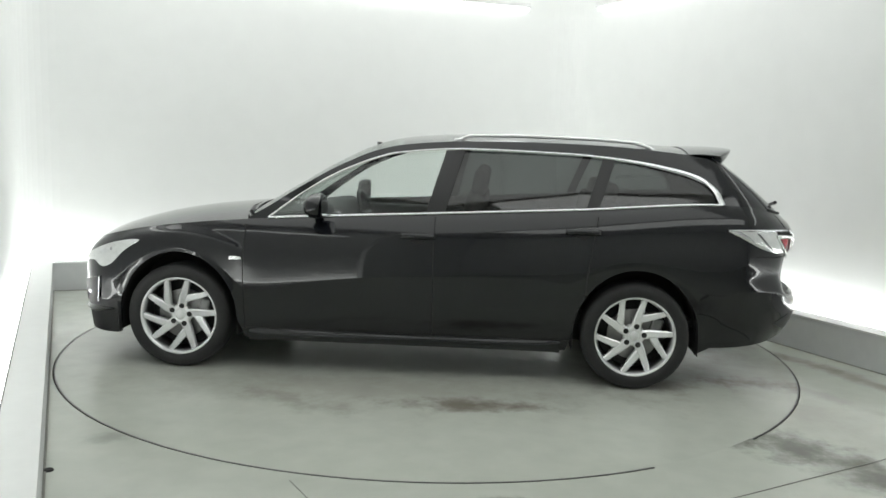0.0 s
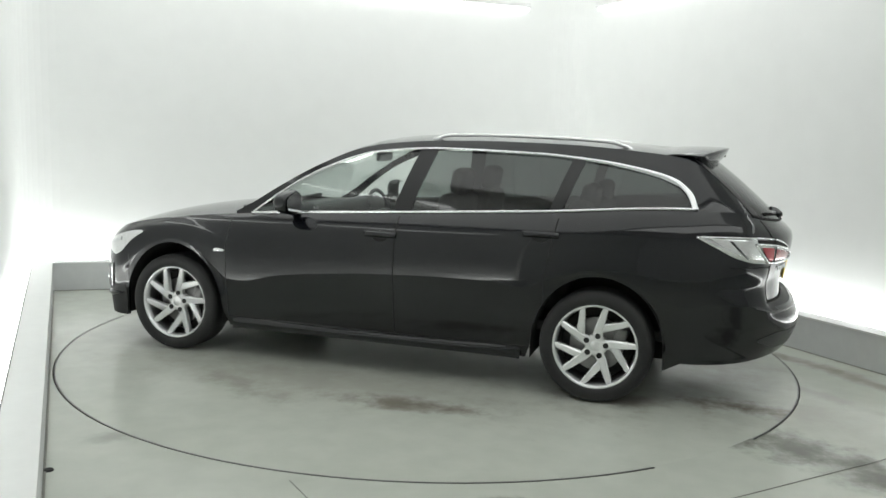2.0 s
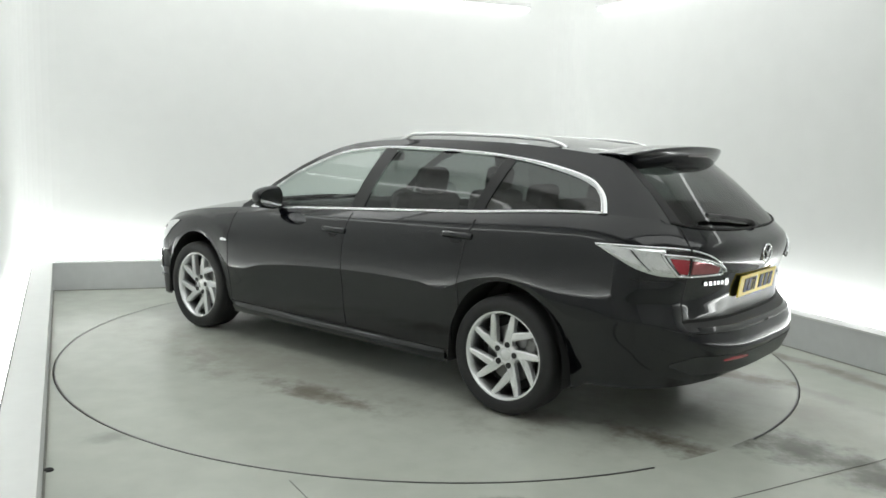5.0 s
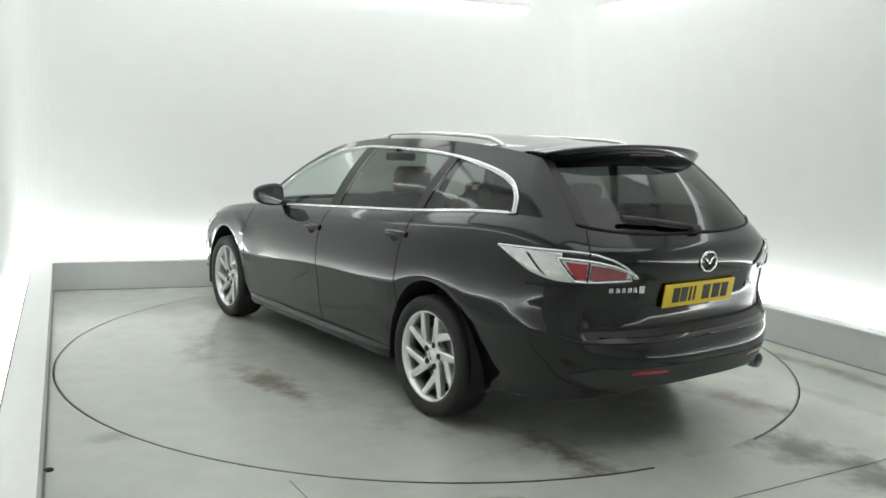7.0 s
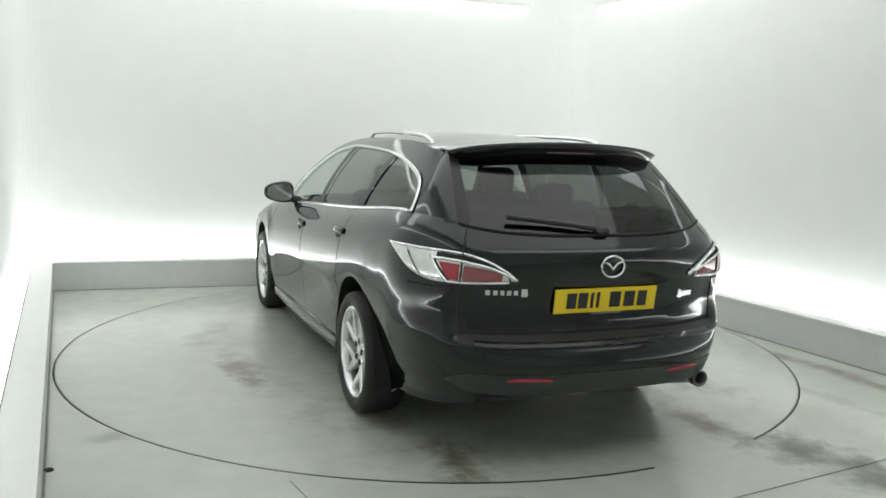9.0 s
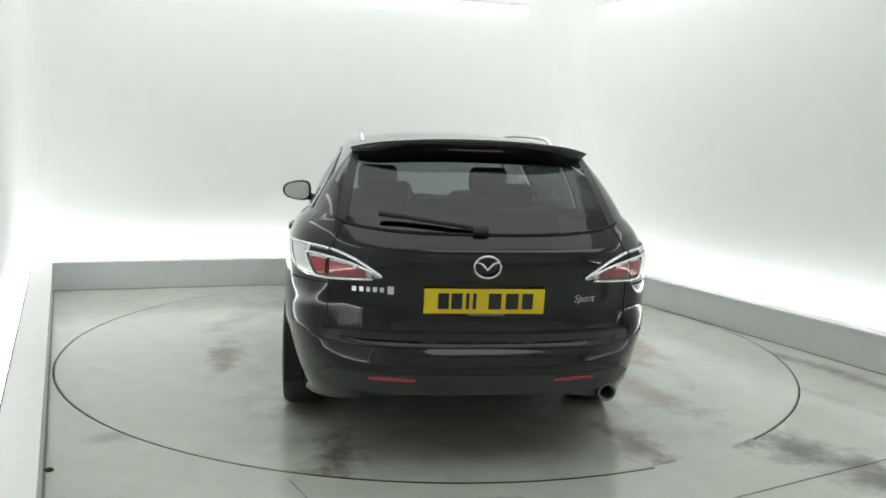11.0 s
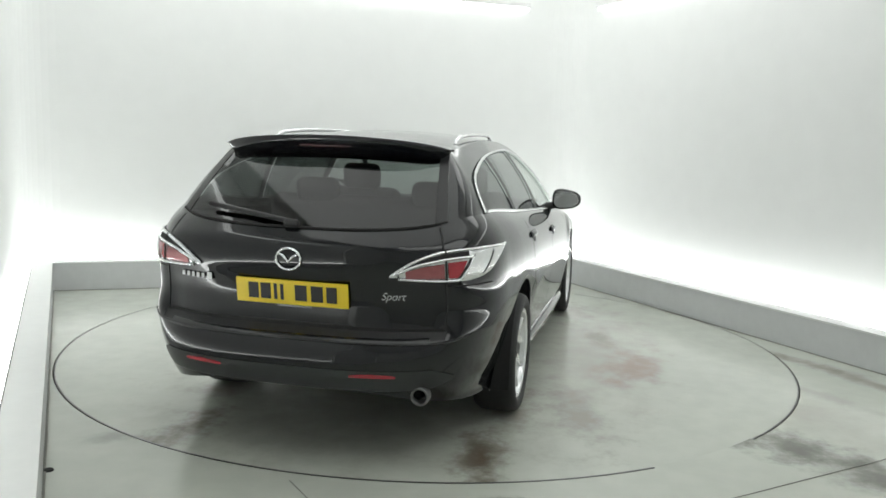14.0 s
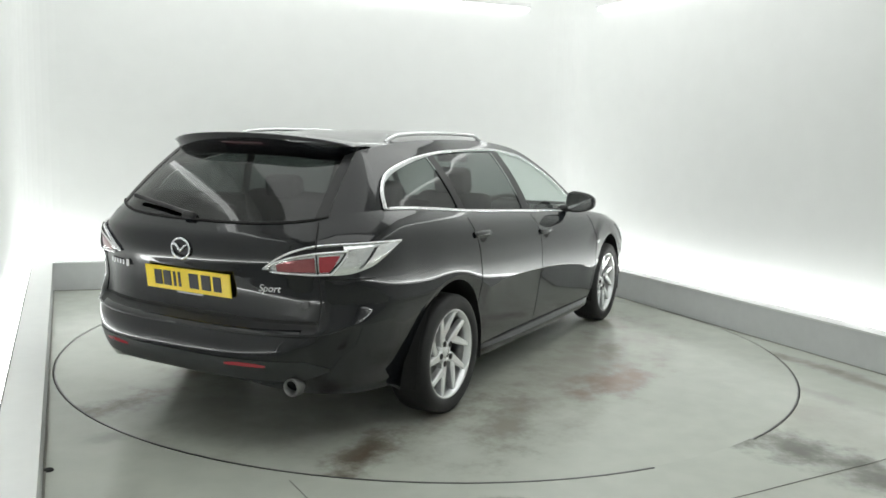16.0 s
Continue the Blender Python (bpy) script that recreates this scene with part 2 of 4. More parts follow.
def wall_path(d):
    """The run left end, back left, back right, right end, pushed outward by d."""
    l = offset_line(LEFT_END, LEFT_BACK, min(d, 0.27) if d < 0.4 else d - (WALL_GAP - 0.27))
    b = offset_line(LEFT_BACK, BACK_RIGHT, d)
    r = offset_line(BACK_RIGHT, RIGHT_END, d)
    return [l[0], meet(l, b), meet(b, r), r[1]]


def rounded(path, radius, steps=10):
    """The same run with its corners rounded."""
    out = [path[0]]
    for p, q, r in zip(path, path[1:], path[2:]):
        a, b = q + (p - q).normalized() * radius, q + (r - q).normalized() * radius
        out += [a * (1 - t) ** 2 + q * 2 * t * (1 - t) + b * t * t for t in [k / steps for k in range(steps + 1)]]
    return out + [path[-1]]


def run_block(name, inner, outer, z0, z1, mat, label):
    bm = bmesh.new()
    n = len(inner)
    v = [[bm.verts.new((p.x, p.y, z)) for p in path] for path, z in ((inner, z0), (inner, z1), (outer, z1), (outer, z0))]
    for a, b in zip(v, v[1:] + v[:1]):
        for i in range(n - 1):
            bm.faces.new((a[i], a[i + 1], b[i + 1], b[i]))
    bm.faces.new([r[0] for r in v])
    bm.faces.new([r[-1] for r in v][::-1])
    bmesh.ops.recalc_face_normals(bm, faces=bm.faces)
    return tagged(part(name, bm, mat), label, kind="structure")


def build_room():
    # floor: one sheet with a round hole for the turntable
    bm = bmesh.new()
    steps, far = 96, []
    inner = []
    for k in range(steps):
        a = 2 * math.pi * k / steps
        c, s = math.cos(a), math.sin(a)
        q = 9.0 / max(abs(c), abs(s))
        inner.append(bm.verts.new((DISC_R * c, DISC_R * s, 0)))
        far.append(bm.verts.new((q * c, q * s, 0)))
    deep = [bm.verts.new((v.co.x, v.co.y, -0.12)) for v in inner]
    for k in range(steps):
        j = (k + 1) % steps
        bm.faces.new((inner[k], far[k], far[j], inner[j]))
        bm.faces.new((inner[k], inner[j], deep[j], deep[k]))
    bm.faces.new(deep)
    tagged(part("floor", bm, MAT["floor"]), "grey-green sealed concrete studio floor with stains", kind="structure")
    # saw joints in the floor
    for a, b in (((2.9, -1.60), (0.9, -2.67)), ((-0.56, -2.42), (-0.30, -2.85))):
        bm = bmesh.new()
        d = Vector(b) - Vector(a)
        box(bm, (d.length, 0.005 if a[0] > 2 else 0.004, 0.002), ((a[0] + b[0]) / 2, (a[1] + b[1]) / 2, 0.0015), (0, 0, math.degrees(math.atan2(d.y, d.x))))
        tagged(part("floor_joint", bm, MAT["joint"]), "thin dark joint in the concrete floor", kind="structure")
    bm = bmesh.new()
    bmesh.ops.create_cone(bm, cap_ends=True, segments=20, radius1=0.022, radius2=0.018, depth=0.006, matrix=pose(-1.57, -2.38, 0.003))
    tagged(part("floor_bolt", bm, MAT["dark"]), "small dark bolt cap in the concrete floor", "bolt")
    # plinth with a coping, then the light channel, then the wall
    run_block("plinth", wall_path(0.0), wall_path(PLINTH_T), 0.0, PLINTH_H - 0.012, MAT["plinth"], "low grey painted plinth round the studio")
    run_block("plinth_coping", wall_path(-0.004), wall_path(PLINTH_T + 0.004), PLINTH_H - 0.012, PLINTH_H, MAT["plinth_top"], "white coping on the low plinth")
    run_block("plinth_joint", wall_path(-0.011), wall_path(-0.001), 0.0, 0.004, MAT["joint"], "dusty dark seam where plinth and floor meet")
    face, back = rounded(wall_path(WALL_GAP), 0.35), rounded(wall_path(WALL_GAP + 0.12), 0.35)
    run_block("wall_back", face, back, -0.02, CEIL_Z, MAT["wall"], "smooth matt white studio wall with a curved corner")
    run_block("light_channel", wall_path(PLINTH_T + 0.006), wall_path(0.264), 0.02, 0.05, MAT["lamp_body"], "white light channel behind the plinth")
    # the walls that close the place behind the camera
    w = wall_path(WALL_GAP)
    for name, a, b in (("wall_left", w[0], Vector((-0.6, -6.9))), ("wall_front", Vector((-0.6, -6.9)), Vector((6.6, -6.9))), ("wall_right", Vector((6.6, -6.9)), w[3])):
        d = b - a
        bm = bmesh.new()
        box(bm, (d.length, 0.1, CEIL_Z + 0.02), ((a.x + b.x) / 2, (a.y + b.y) / 2, CEIL_Z / 2 - 0.01), (0, 0, math.degrees(math.atan2(d.y, d.x))))
        tagged(part(name, bm, MAT["wall"]), "plain matt white studio wall", kind="structure")
    bm = bmesh.new()
    box(bm, (14, 14, 0.1), (0, 0, CEIL_Z + 0.05))
    tagged(part("ceiling", bm, MAT["ceiling"]), "plain white studio ceiling", kind="structure")
    # flat lit diffusers between the plinth and the walls
    runs = ((wall_path(0.215)[0], wall_path(0.215)[1], 0.095), (wall_path(0.375)[1], wall_path(0.375)[2], 0.13), (wall_path(0.375)[2], wall_path(0.375)[3], 0.13))
    for a, b, w in runs:
        lamp = thing("cove_light", "flat glowing white diffuser behind the low plinth", "light", "cove lights")
        d = b - a
        mid, ang = (a + b) / 2, math.degrees(math.atan2(d.y, d.x))
        part("housing", box(bmesh.new(), (d.length - 0.12, w * 1.1, 0.16), (mid.x, mid.y, 0.13), (0, 0, ang)), MAT["lamp_body"], lamp)
        part("diffuser", box(bmesh.new(), (d.length - 0.10, w, 0.02), (mid.x, mid.y, 0.228), (0, 0, ang)), MAT["cove_glow"], lamp, "glowing diffuser")
    a, b = wall_path(PLINTH_T + 0.007)[:2]
    d = b - a
    bm = box(bmesh.new(), (d.length * 0.86, 0.007, 0.02), ((a.x + b.x) / 2 + 0.05, (a.y + b.y) / 2 - 0.11, 0.243), (0, 0, math.degrees(math.atan2(d.y, d.x))))
    tagged(part("plinth_gap", bm, MAT["joint"]), "thin dark gap along the plinth", kind="structure")
    # strip lights high on the walls, short of the corner
    top = wall_path(WALL_GAP - 0.05)
    for a, b, s0, s1 in ((top[0], top[1], 0.10, 0.92), (top[1], top[2], 0.05, 0.90), (top[2], top[3], 0.04, 0.6)):
        p, q = a.lerp(b, s0), a.lerp(b, s1)
        d = q - p
        mid, ang = (p + q) / 2, math.degrees(math.atan2(d.y, d.x))
        lamp = thing("strip_light", "long white strip light high on the studio wall", "light", "wall strip lights")
        part("housing", box(bmesh.new(), (d.length, 0.10, 0.05), (mid.x, mid.y, STRIP_Z + 0.05), (0, 0, ang), 0.01), MAT["lamp_body"], lamp)
        part("diffuser", box(bmesh.new(), (d.length - 0.04, 0.07, 0.05), (mid.x, mid.y, STRIP_Z + 0.005), (0, 0, ang), 0.02), MAT["strip_glow"], lamp, "glowing diffuser")
    # added fill light, out of view: bright panels along the ceiling's edges, dim in its middle
    turn = math.atan2((RIGHT_END - BACK_RIGHT).y, (RIGHT_END - BACK_RIGHT).x)
    along, across = Vector((math.cos(turn), math.sin(turn))), Vector((-math.sin(turn), math.cos(turn)))
    for a, b, long, wide, spin, lit in ((-0.7, 2.15, 4.2, 1.18, 0, "ceiling_glow"), (-2.10, 0.0, 2.9, 1.18, 90, "ceiling_glow"), (-2.02, -2.05, 1.1, 1.18, 0, "ceiling_glow"), (4.0, 0.3, 4.2, 1.18, 90, "ceiling_glow"),
                                   (0.92, -0.40, 4.7, 3.90, 0, "dim_glow")):
        n = along * a + across * b
        lamp = thing("ceiling_fill", "unseen glowing fill panel added under the studio ceiling", "light", "ceiling light panels")
        part("housing", box(bmesh.new(), (long, wide, 0.08), (n.x, n.y, CEIL_Z - 0.04), (0, 0, math.degrees(turn) + spin), 0.01), MAT["lamp_body"], lamp)
        part("diffuser", box(bmesh.new(), (long - 0.06, wide - 0.06, 0.03), (n.x, n.y, CEIL_Z - 0.09), (0, 0, math.degrees(turn) + spin), 0.008), MAT[lit], lamp, "glowing diffuser")


def build_turntable():
    ob = thing("turntable", "large round turntable of stained grey concrete", "turntable")
    bm = bmesh.new()
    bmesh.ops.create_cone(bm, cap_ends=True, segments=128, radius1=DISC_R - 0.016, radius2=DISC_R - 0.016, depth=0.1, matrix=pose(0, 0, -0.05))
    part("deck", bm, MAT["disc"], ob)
    bm = bmesh.new()
    a, b = DISC_R - 0.0155, DISC_R - 0.008
    revolve(bm, [(a, 0.0), (b, 0.0), (b, -0.08), (a, -0.08)], 128, True)
    bmesh.ops.rotate(bm, verts=bm.verts, matrix=Matrix.Rotation(radians(90), 3, "X"))
    part("edge_ring", bm, MAT["steel"], ob, "worn steel edge ring")
    # added floor-coloured sheet over the fixed joint, where glare makes the dark line vanish
    rows = [[Vector(((DISC_R + o) * math.cos(radians(q)), (DISC_R + o) * math.sin(radians(q)), z)) for o, z in ((-0.020, 0.0006), (-0.016, 0.0007), (0.0, 0.0007), (0.004, 0.0006))] for q in range(-65, -47)]
    tagged(link("joint_glare_cover", grid_mesh("joint_glare_cover", rows, MAT["floor"])), "added floor-coloured sheet where glare hides the round joint", kind="structure")
    return ob


# ------------------------------------------------------------ the car's form
# x forward, y to its left, z up; the origin lies on the ground midway between the axles
MAT["paint"].node_tree.nodes["Principled BSDF"].inputs["Coat IOR"].default_value = 1.54
AXLE, HUB_Z, ARCH_R, ARCH_H = 1.3575, 0.312, 0.358, 0.394
XM_R, XM_F, N_R, N_F = -1.72, 1.74, 2.9, 2.1
belt = curve((-2.40, 1.008), (-2.25, 1.045), (-2.1, 1.078), (-1.85, 1.085), (-1.0, 1.03), (0.0, 0.968), (0.836, 0.917), (1.2, 0.885), (1.6, 0.832), (1.9, 0.760), (2.1, 0.685), (2.22, 0.62), (2.34, 0.54))
# the line along which the flank turns under, over the doors and round both arches
crease = curve((-2.40, 0.556), (-2.24, 0.560), (-2.09, 0.594), (-1.98, 0.598), (-1.90, 0.602), (-1.84, 0.570), (-1.76, 0.576), (-1.63, 0.633), (-1.50, 0.700), (-1.34, 0.726), (-1.20, 0.705),
    (-1.10, 0.674), (-1.02, 0.640), (-0.93, 0.604), (-0.82, 0.633), (-0.5, 0.632), (-0.15, 0.622), (0.2, 0.600), (0.45, 0.575), (0.65, 0.545), (0.80, 0.503), (0.93, 0.500),
    (1.0, 0.545), (1.1, 0.635), (1.2, 0.695), (1.3575, 0.726), (1.5, 0.700), (1.65, 0.610), (1.74, 0.540), (2.0, 0.50))
front_level = curve((1.30, 0.726), (1.40, 0.725), (1.55, 0.705), (1.73, 0.69), (2.0, 0.60), (2.34, 0.44))


def middle(x):
    return crease(x) if x < 1.3575 else front_level(x)
girth = curve((0, 0.775), (0.02, 0.80), (0.05, 0.83), (0.09, 0.855), (0.13, 0.872), (0.2, 0.888), (0.3, 0.8965), (0.4, 0.899), (0.5, 0.895), (0.6, 0.886), (0.7, 0.866), (0.8, 0.83))
taper = curve((-2.4, 0.925), (-1.85, 0.955), (-1.4, 0.985), (-0.9, 1.0), (0.9, 1.0), (1.4, 1.0), (1.75, 0.975), (2.34, 0.93))
tail = curve((0.24, -2.32), (0.30, -2.372), (0.36, -2.405), (0.42, -2.428), (0.47, -2.437), (0.515, -2.430), (0.55, -2.408), (0.572, -2.392), (0.590, -2.345), (0.602, -2.328), (0.70, -2.325), (0.80, -2.345), (0.885, -2.370), (0.93, -2.372), (0.958, -2.364), (1.0, -2.322), (1.05, -2.268))
smooth_tail = curve((0.24, -2.32), (0.30, -2.368), (0.36, -2.398), (0.42, -2.415), (0.50, -2.432), (0.56, -2.428), (0.60, -2.419), (0.612, -2.413), (0.672, -2.376), (0.685, -2.371), (0.77, -2.382), (0.885, -2.375), (1.0, -2.322), (1.05, -2.268))
nose = curve((0.0, 2.12), (0.3, 2.165), (0.6, 2.175), (0.85, 2.135), (1.0, 2.075))
lean = curve((0, 0), (0.1, 0.040), (0.2, 0.092), (0.3, 0.158), (0.38, 0.222), (0.42, 0.262), (0.5, 0.33))
rail = curve((0.95, 0.925), (0.86, 0.975), (0.68, 1.095), (0.43, 1.245), (0.2, 1.345), (0.05, 1.378), (-0.3, 1.408), (-0.7, 1.416), (-1.1, 1.410), (-1.5, 1.385), (-1.87, 1.345))
pane_top = curve((0.836, 0.920), (0.64, 1.070), (0.43, 1.200), (0.2, 1.295), (0.087, 1.325), (-0.36, 1.360), (-0.95, 1.350), (-1.28, 1.322), (-1.60, 1.265), (-1.73, 1.220), (-1.80, 1.160), (-1.832, 1.088))
PANE_F, PANE_R = 0.836, -1.832


tail_sill = curve((-1.72, 0.245), (-1.85, 0.248), (-2.0, 0.256), (-2.15, 0.274), (-2.27, 0.312), (-2.34, 0.35), (-2.4, 0.352))


def sill(x):
    z = 0.20
    if x < -1.72:
        z = tail_sill(x)
    if x > 1.72:
        z = 0.19
    for c in (-AXLE, AXLE):
        if abs(x - c) < ARCH_R:
            z = max(z, HUB_Z + ARCH_H * math.sqrt(1 - ((x - c) / ARCH_R) ** 2))
    return z


def half_width(x, z, turn_under=None):
    """Half the body's width at x and height z; turn_under is the height of the crease."""
    w = girth(belt(x) - z) * taper(x)
    for c in (-AXLE, AXLE):
        r = math.hypot(x - c, z - HUB_Z)
        w -= 0.003 * math.exp(-max(r - 0.41, 0) / 0.05) * min(1, max(0, (z - 0.30) / 0.25))
    # shoulder crease that sweeps over the front wheel
    if x > 0.86:
        d = z - (0.835 - 0.5 * (x - 1.38) ** 2)
        k = min(max(0.5 - d / 0.05, 0), 1)
        w += 0.016 * k * k * (3 - 2 * k) * math.exp(-(min(d, 0) / 0.11) ** 2) * min(1, (x - 0.86) / 0.14) * min(1, max(0, (1.86 - x) / 0.16))
    # below the crease the flank turns under
    d = (crease(x) if turn_under is None else turn_under) - z
    if d > 0:
        w -= 0.024 * (1 - math.exp(-d / 0.09)) * min(1, max(0, (1.95 - x) / 0.2))
    return w


def level(x, v):
    m = middle(x)
    return sill(x) + (m - sill(x)) * v / 0.5 if v < 0.5 else m + (belt(x) - m) * (v - 0.5) / 0.5


def plate_hollow(y, z):
    """How deep the plate's bay lies in the tailgate."""
    a = min(max((0.40 - abs(y)) / 0.10, 0), 1)
    b = min(max((z - 0.60) / 0.03, 0), 1) * min(max((0.835 - z) / 0.03, 0), 1)
    return 0.007 * a * a * (3 - 2 * a) * b


def shell(col, v):
    """A point of the lower body: col is ('side', x), ('rear', turn) or ('front', turn), v the height from sill to belt."""
    kind, q = col
    if kind == "side":
        z = level(q, v)
        return Vector((q, half_width(q, z), z))
    c, s = max(math.cos(q), 0.0), math.sin(q)
    if kind == "rear":
        s, c = s ** (2 / N_R), c ** (2 / N_R)
        x = XM_R + s * (-2.34 - XM_R)
        z = level(x, v)
        k = min(max((q - 0.62) / 0.30, 0), 1)
        k = k * k * (3 - 2 * k)
        end = tail(z) * k + smooth_tail(z) * (1 - k)
        w = half_width(XM_R - 0.35 * s, z, crease(x))
        x = XM_R + s * (end - XM_R)
        y = w * c
        return Vector((x + plate_hollow(y, z), y, z))
    s, c = s ** (2 / N_F), c ** (2 / N_F)
    x = XM_F + s * (nose(v) - XM_F)
    z = level(x, v)
    return Vector((x, half_width(XM_F + 0.35 * s, z) * c, z))


def on_side(x, z, out=0.0):
    """A point on the car's flank, out metres proud."""
    p = Vector((x, half_width(x, z), z))
    n = Vector((0, 1, -(half_width(x, z + 0.004) - half_width(x, z - 0.004)) / 0.008)).normalized()
    return p + n * out


def v_of(x, z):
    m = middle(x)
    return 0.5 * (z - sill(x)) / (m - sill(x)) if z < m else 0.5 + 0.5 * (z - m) / (belt(x) - m)


def on_tail(turn, z, out=0.0):
    """A point on the rounded rear corner."""
    def at(t, h):
        s = max(math.sin(t), 0) ** (2 / N_R)
        return shell(("rear", t), v_of(XM_R + s * (-2.34 - XM_R), h))
    p = at(turn, z)
    t0, t1 = max(turn - 0.03, 0.02), min(turn + 0.03, math.pi / 2)
    n = (at(t1, z) - at(t0, z)).cross(at(turn, z + 0.006) - at(turn, z - 0.006))
    n.normalize()
    if n.dot(Vector((-0.5, 0.5, 0))) < 0:
        n.negate()
    return p + n * out


def turn_at(y, z):
    """The turn round the rear corner at which the body is y wide."""
    a, b = 0.05, math.pi / 2
    for _ in range(30):
        c = (a + b) / 2
        if on_tail(c, z).y > y:
            a = c
        else:
            b = c
    return (a + b) / 2


def roof_half(x, z):
    h = z - belt(x)
    return 0.775 * taper(x) - lean(h) - 0.048 * min(max((-1.0 - x) / 0.8, 0), 1) * min(max(h / 0.25, 0), 1.2)


def on_house(x, z, out=0.0):
    """A point on the side of the cabin above the belt."""
    p = Vector((x, roof_half(x, z), z))
    n = Vector((0, 1, (roof_half(x, z - 0.005) - roof_half(x, z + 0.005)) / 0.01)).normalized()
    return p + n * out


def bowed(x):
    """How far the screen bows forward, and the crown, at x along the roof's edge."""
    k = min(max((x - 0.0) / 0.95, 0), 1)
    return 0.05 + 0.07 * k, 0.045 - 0.040 * min(1, 1.6 * k)


def on_top(x, t, out=0.0):
    """A point of screen and roof: x along its edge, t from -1 to 1 across."""
    z = rail(x)
    w = roof_half(x, z)
    f, c = bowed(x)
    if x < -1.5:
        f = f + (-0.11 - f) * min((-1.5 - x) / 0.37, 1)
    b = 1 - t * t
    return Vector((x + f * b, w * t, z + c * b + out))


def mirrored(ps):
    return [Vector((p.x, -p.y, p.z)) for p in ps]


def columns():
    xs = set()
    for k in range(0, 33):
        a = math.pi * k / 32
        for c in (-AXLE, AXLE):
            xs.add(round(c + ARCH_R * math.cos(a), 4))
    xs |= {round(-0.96 + 0.08 * k, 4) for k in range(0, 25)}
    xs |= {-0.17, 0.955, XM_R, XM_F, -1.02}
    xs = sorted(x for x in xs if XM_R <= x <= XM_F)
    keep = [xs[0]]
    for x in xs[1:]:
        if x - keep[-1] > 0.006 or x in (-0.17, 0.955, XM_F):
            keep.append(x)
    n = 26
    rear = [("rear", math.pi / 2 * (1 - k / n)) for k in range(n)]
    front = [("front", math.pi / 2 * (k + 1) / n) for k in range(n)]
    return rear + [("side", x) for x in keep] + front


ROWS = [0.5 * k / 24 for k in range(24)] + [0.496, 0.5, 0.505] + [0.5 + 0.5 * k / 24 for k in range(1, 25)]


def surface_normal(pts, i, j, side):
    """The outward direction of the whole shell at one grid point, so that panels shade as one form across their gaps."""
    m, n = len(pts), len(pts[0])
    along = pts[i][min(j + 1, n - 1)] - pts[i][max(j - 1, 0)]
    up = pts[min(i + 1, m - 1)][j] - pts[max(i - 1, 0)][j]
    d = up.cross(along)
    if j in (0, n - 1):
        d.y = 0
    d = d.normalized() if d.length > 1e-9 else Vector((0, 1, 0))
    return (d.x, d.y * side, d.z)


def build_shell(car):
    cols = columns()
    for side in (1, -1):
        pts = [[shell(c, v) for c in cols] for v in ROWS]
        bend = [[surface_normal(pts, i, j, side) for j in range(len(cols))] for i in range(len(ROWS))]
        groups = {}
        for i in range(len(ROWS) - 1):
            for j in range(len(cols) - 1):
                p = (pts[i][j] + pts[i + 1][j + 1]) / 2
                k, q = cols[j]
                if k == "rear" or (k == "side" and q < -1.72):
                    # bumper shelf coloured matt black to stay dark and not mirror the plate
                    if 0.572 < p.z < 0.606 and k == "rear" and q > 0.80:
                        name = "bumper_step"
                    elif p.z < 0.575 or (q < 0.80 and p.z < 0.80 and k == "rear"):
                        name = "rear_bumper"
                    elif k == "rear" and q > 0.80:
                        name = "tailgate"
                    else:
                        name = "quarter_panel"
                elif k == "front" or q > 1.735:
                    name = "lower_bumper" if p.z < 0.395 else "front_bumper" if p.z < 0.60 else "fender"
                elif p.z < 0.255 and abs(q) < 1.05:
                    name = "sill"
                elif q < -1.06:
                    name = "quarter_panel"
                elif q < -0.171:
                    name = "rear_door"
                elif q < 0.954:
                    name = "front_door"
                else:
                    name = "fender"
                groups.setdefault(name, []).append((i, j))
        for name, cells in groups.items():
            ids, verts, faces, normals = {}, [], [], []

            def vid(i, j):
                if (i, j) not in ids:
                    ids[(i, j)] = len(verts)
                    p = pts[i][j]
                    verts.append((p.x, p.y * side, p.z))
                    normals.append(bend[i][j])
                return ids[(i, j)]
            for i, j in cells:
                f = (vid(i, j), vid(i, j + 1), vid(i + 1, j + 1), vid(i + 1, j))
                faces.append(f[::-1] if side == 1 else f)
            plastic = {"lower_bumper": "matt black lower bumper", "bumper_step": "matt black step over the bumper"}
            me = mesh_from(name, verts, faces, MAT["trim" if name in plastic else "paint"])
            me.normals_split_custom_set_from_vertices(normals)
            link(name, me, car, plastic.get(name, ""))


def ribbon(name, pts_out, width_dir, width, mat, car, label=""):
    rows = [[p - width_dir * width / 2 for p in pts_out], [p + width_dir * width / 2 for p in pts_out]]
    return link(name, grid_mesh(name, rows, mat), car, label)


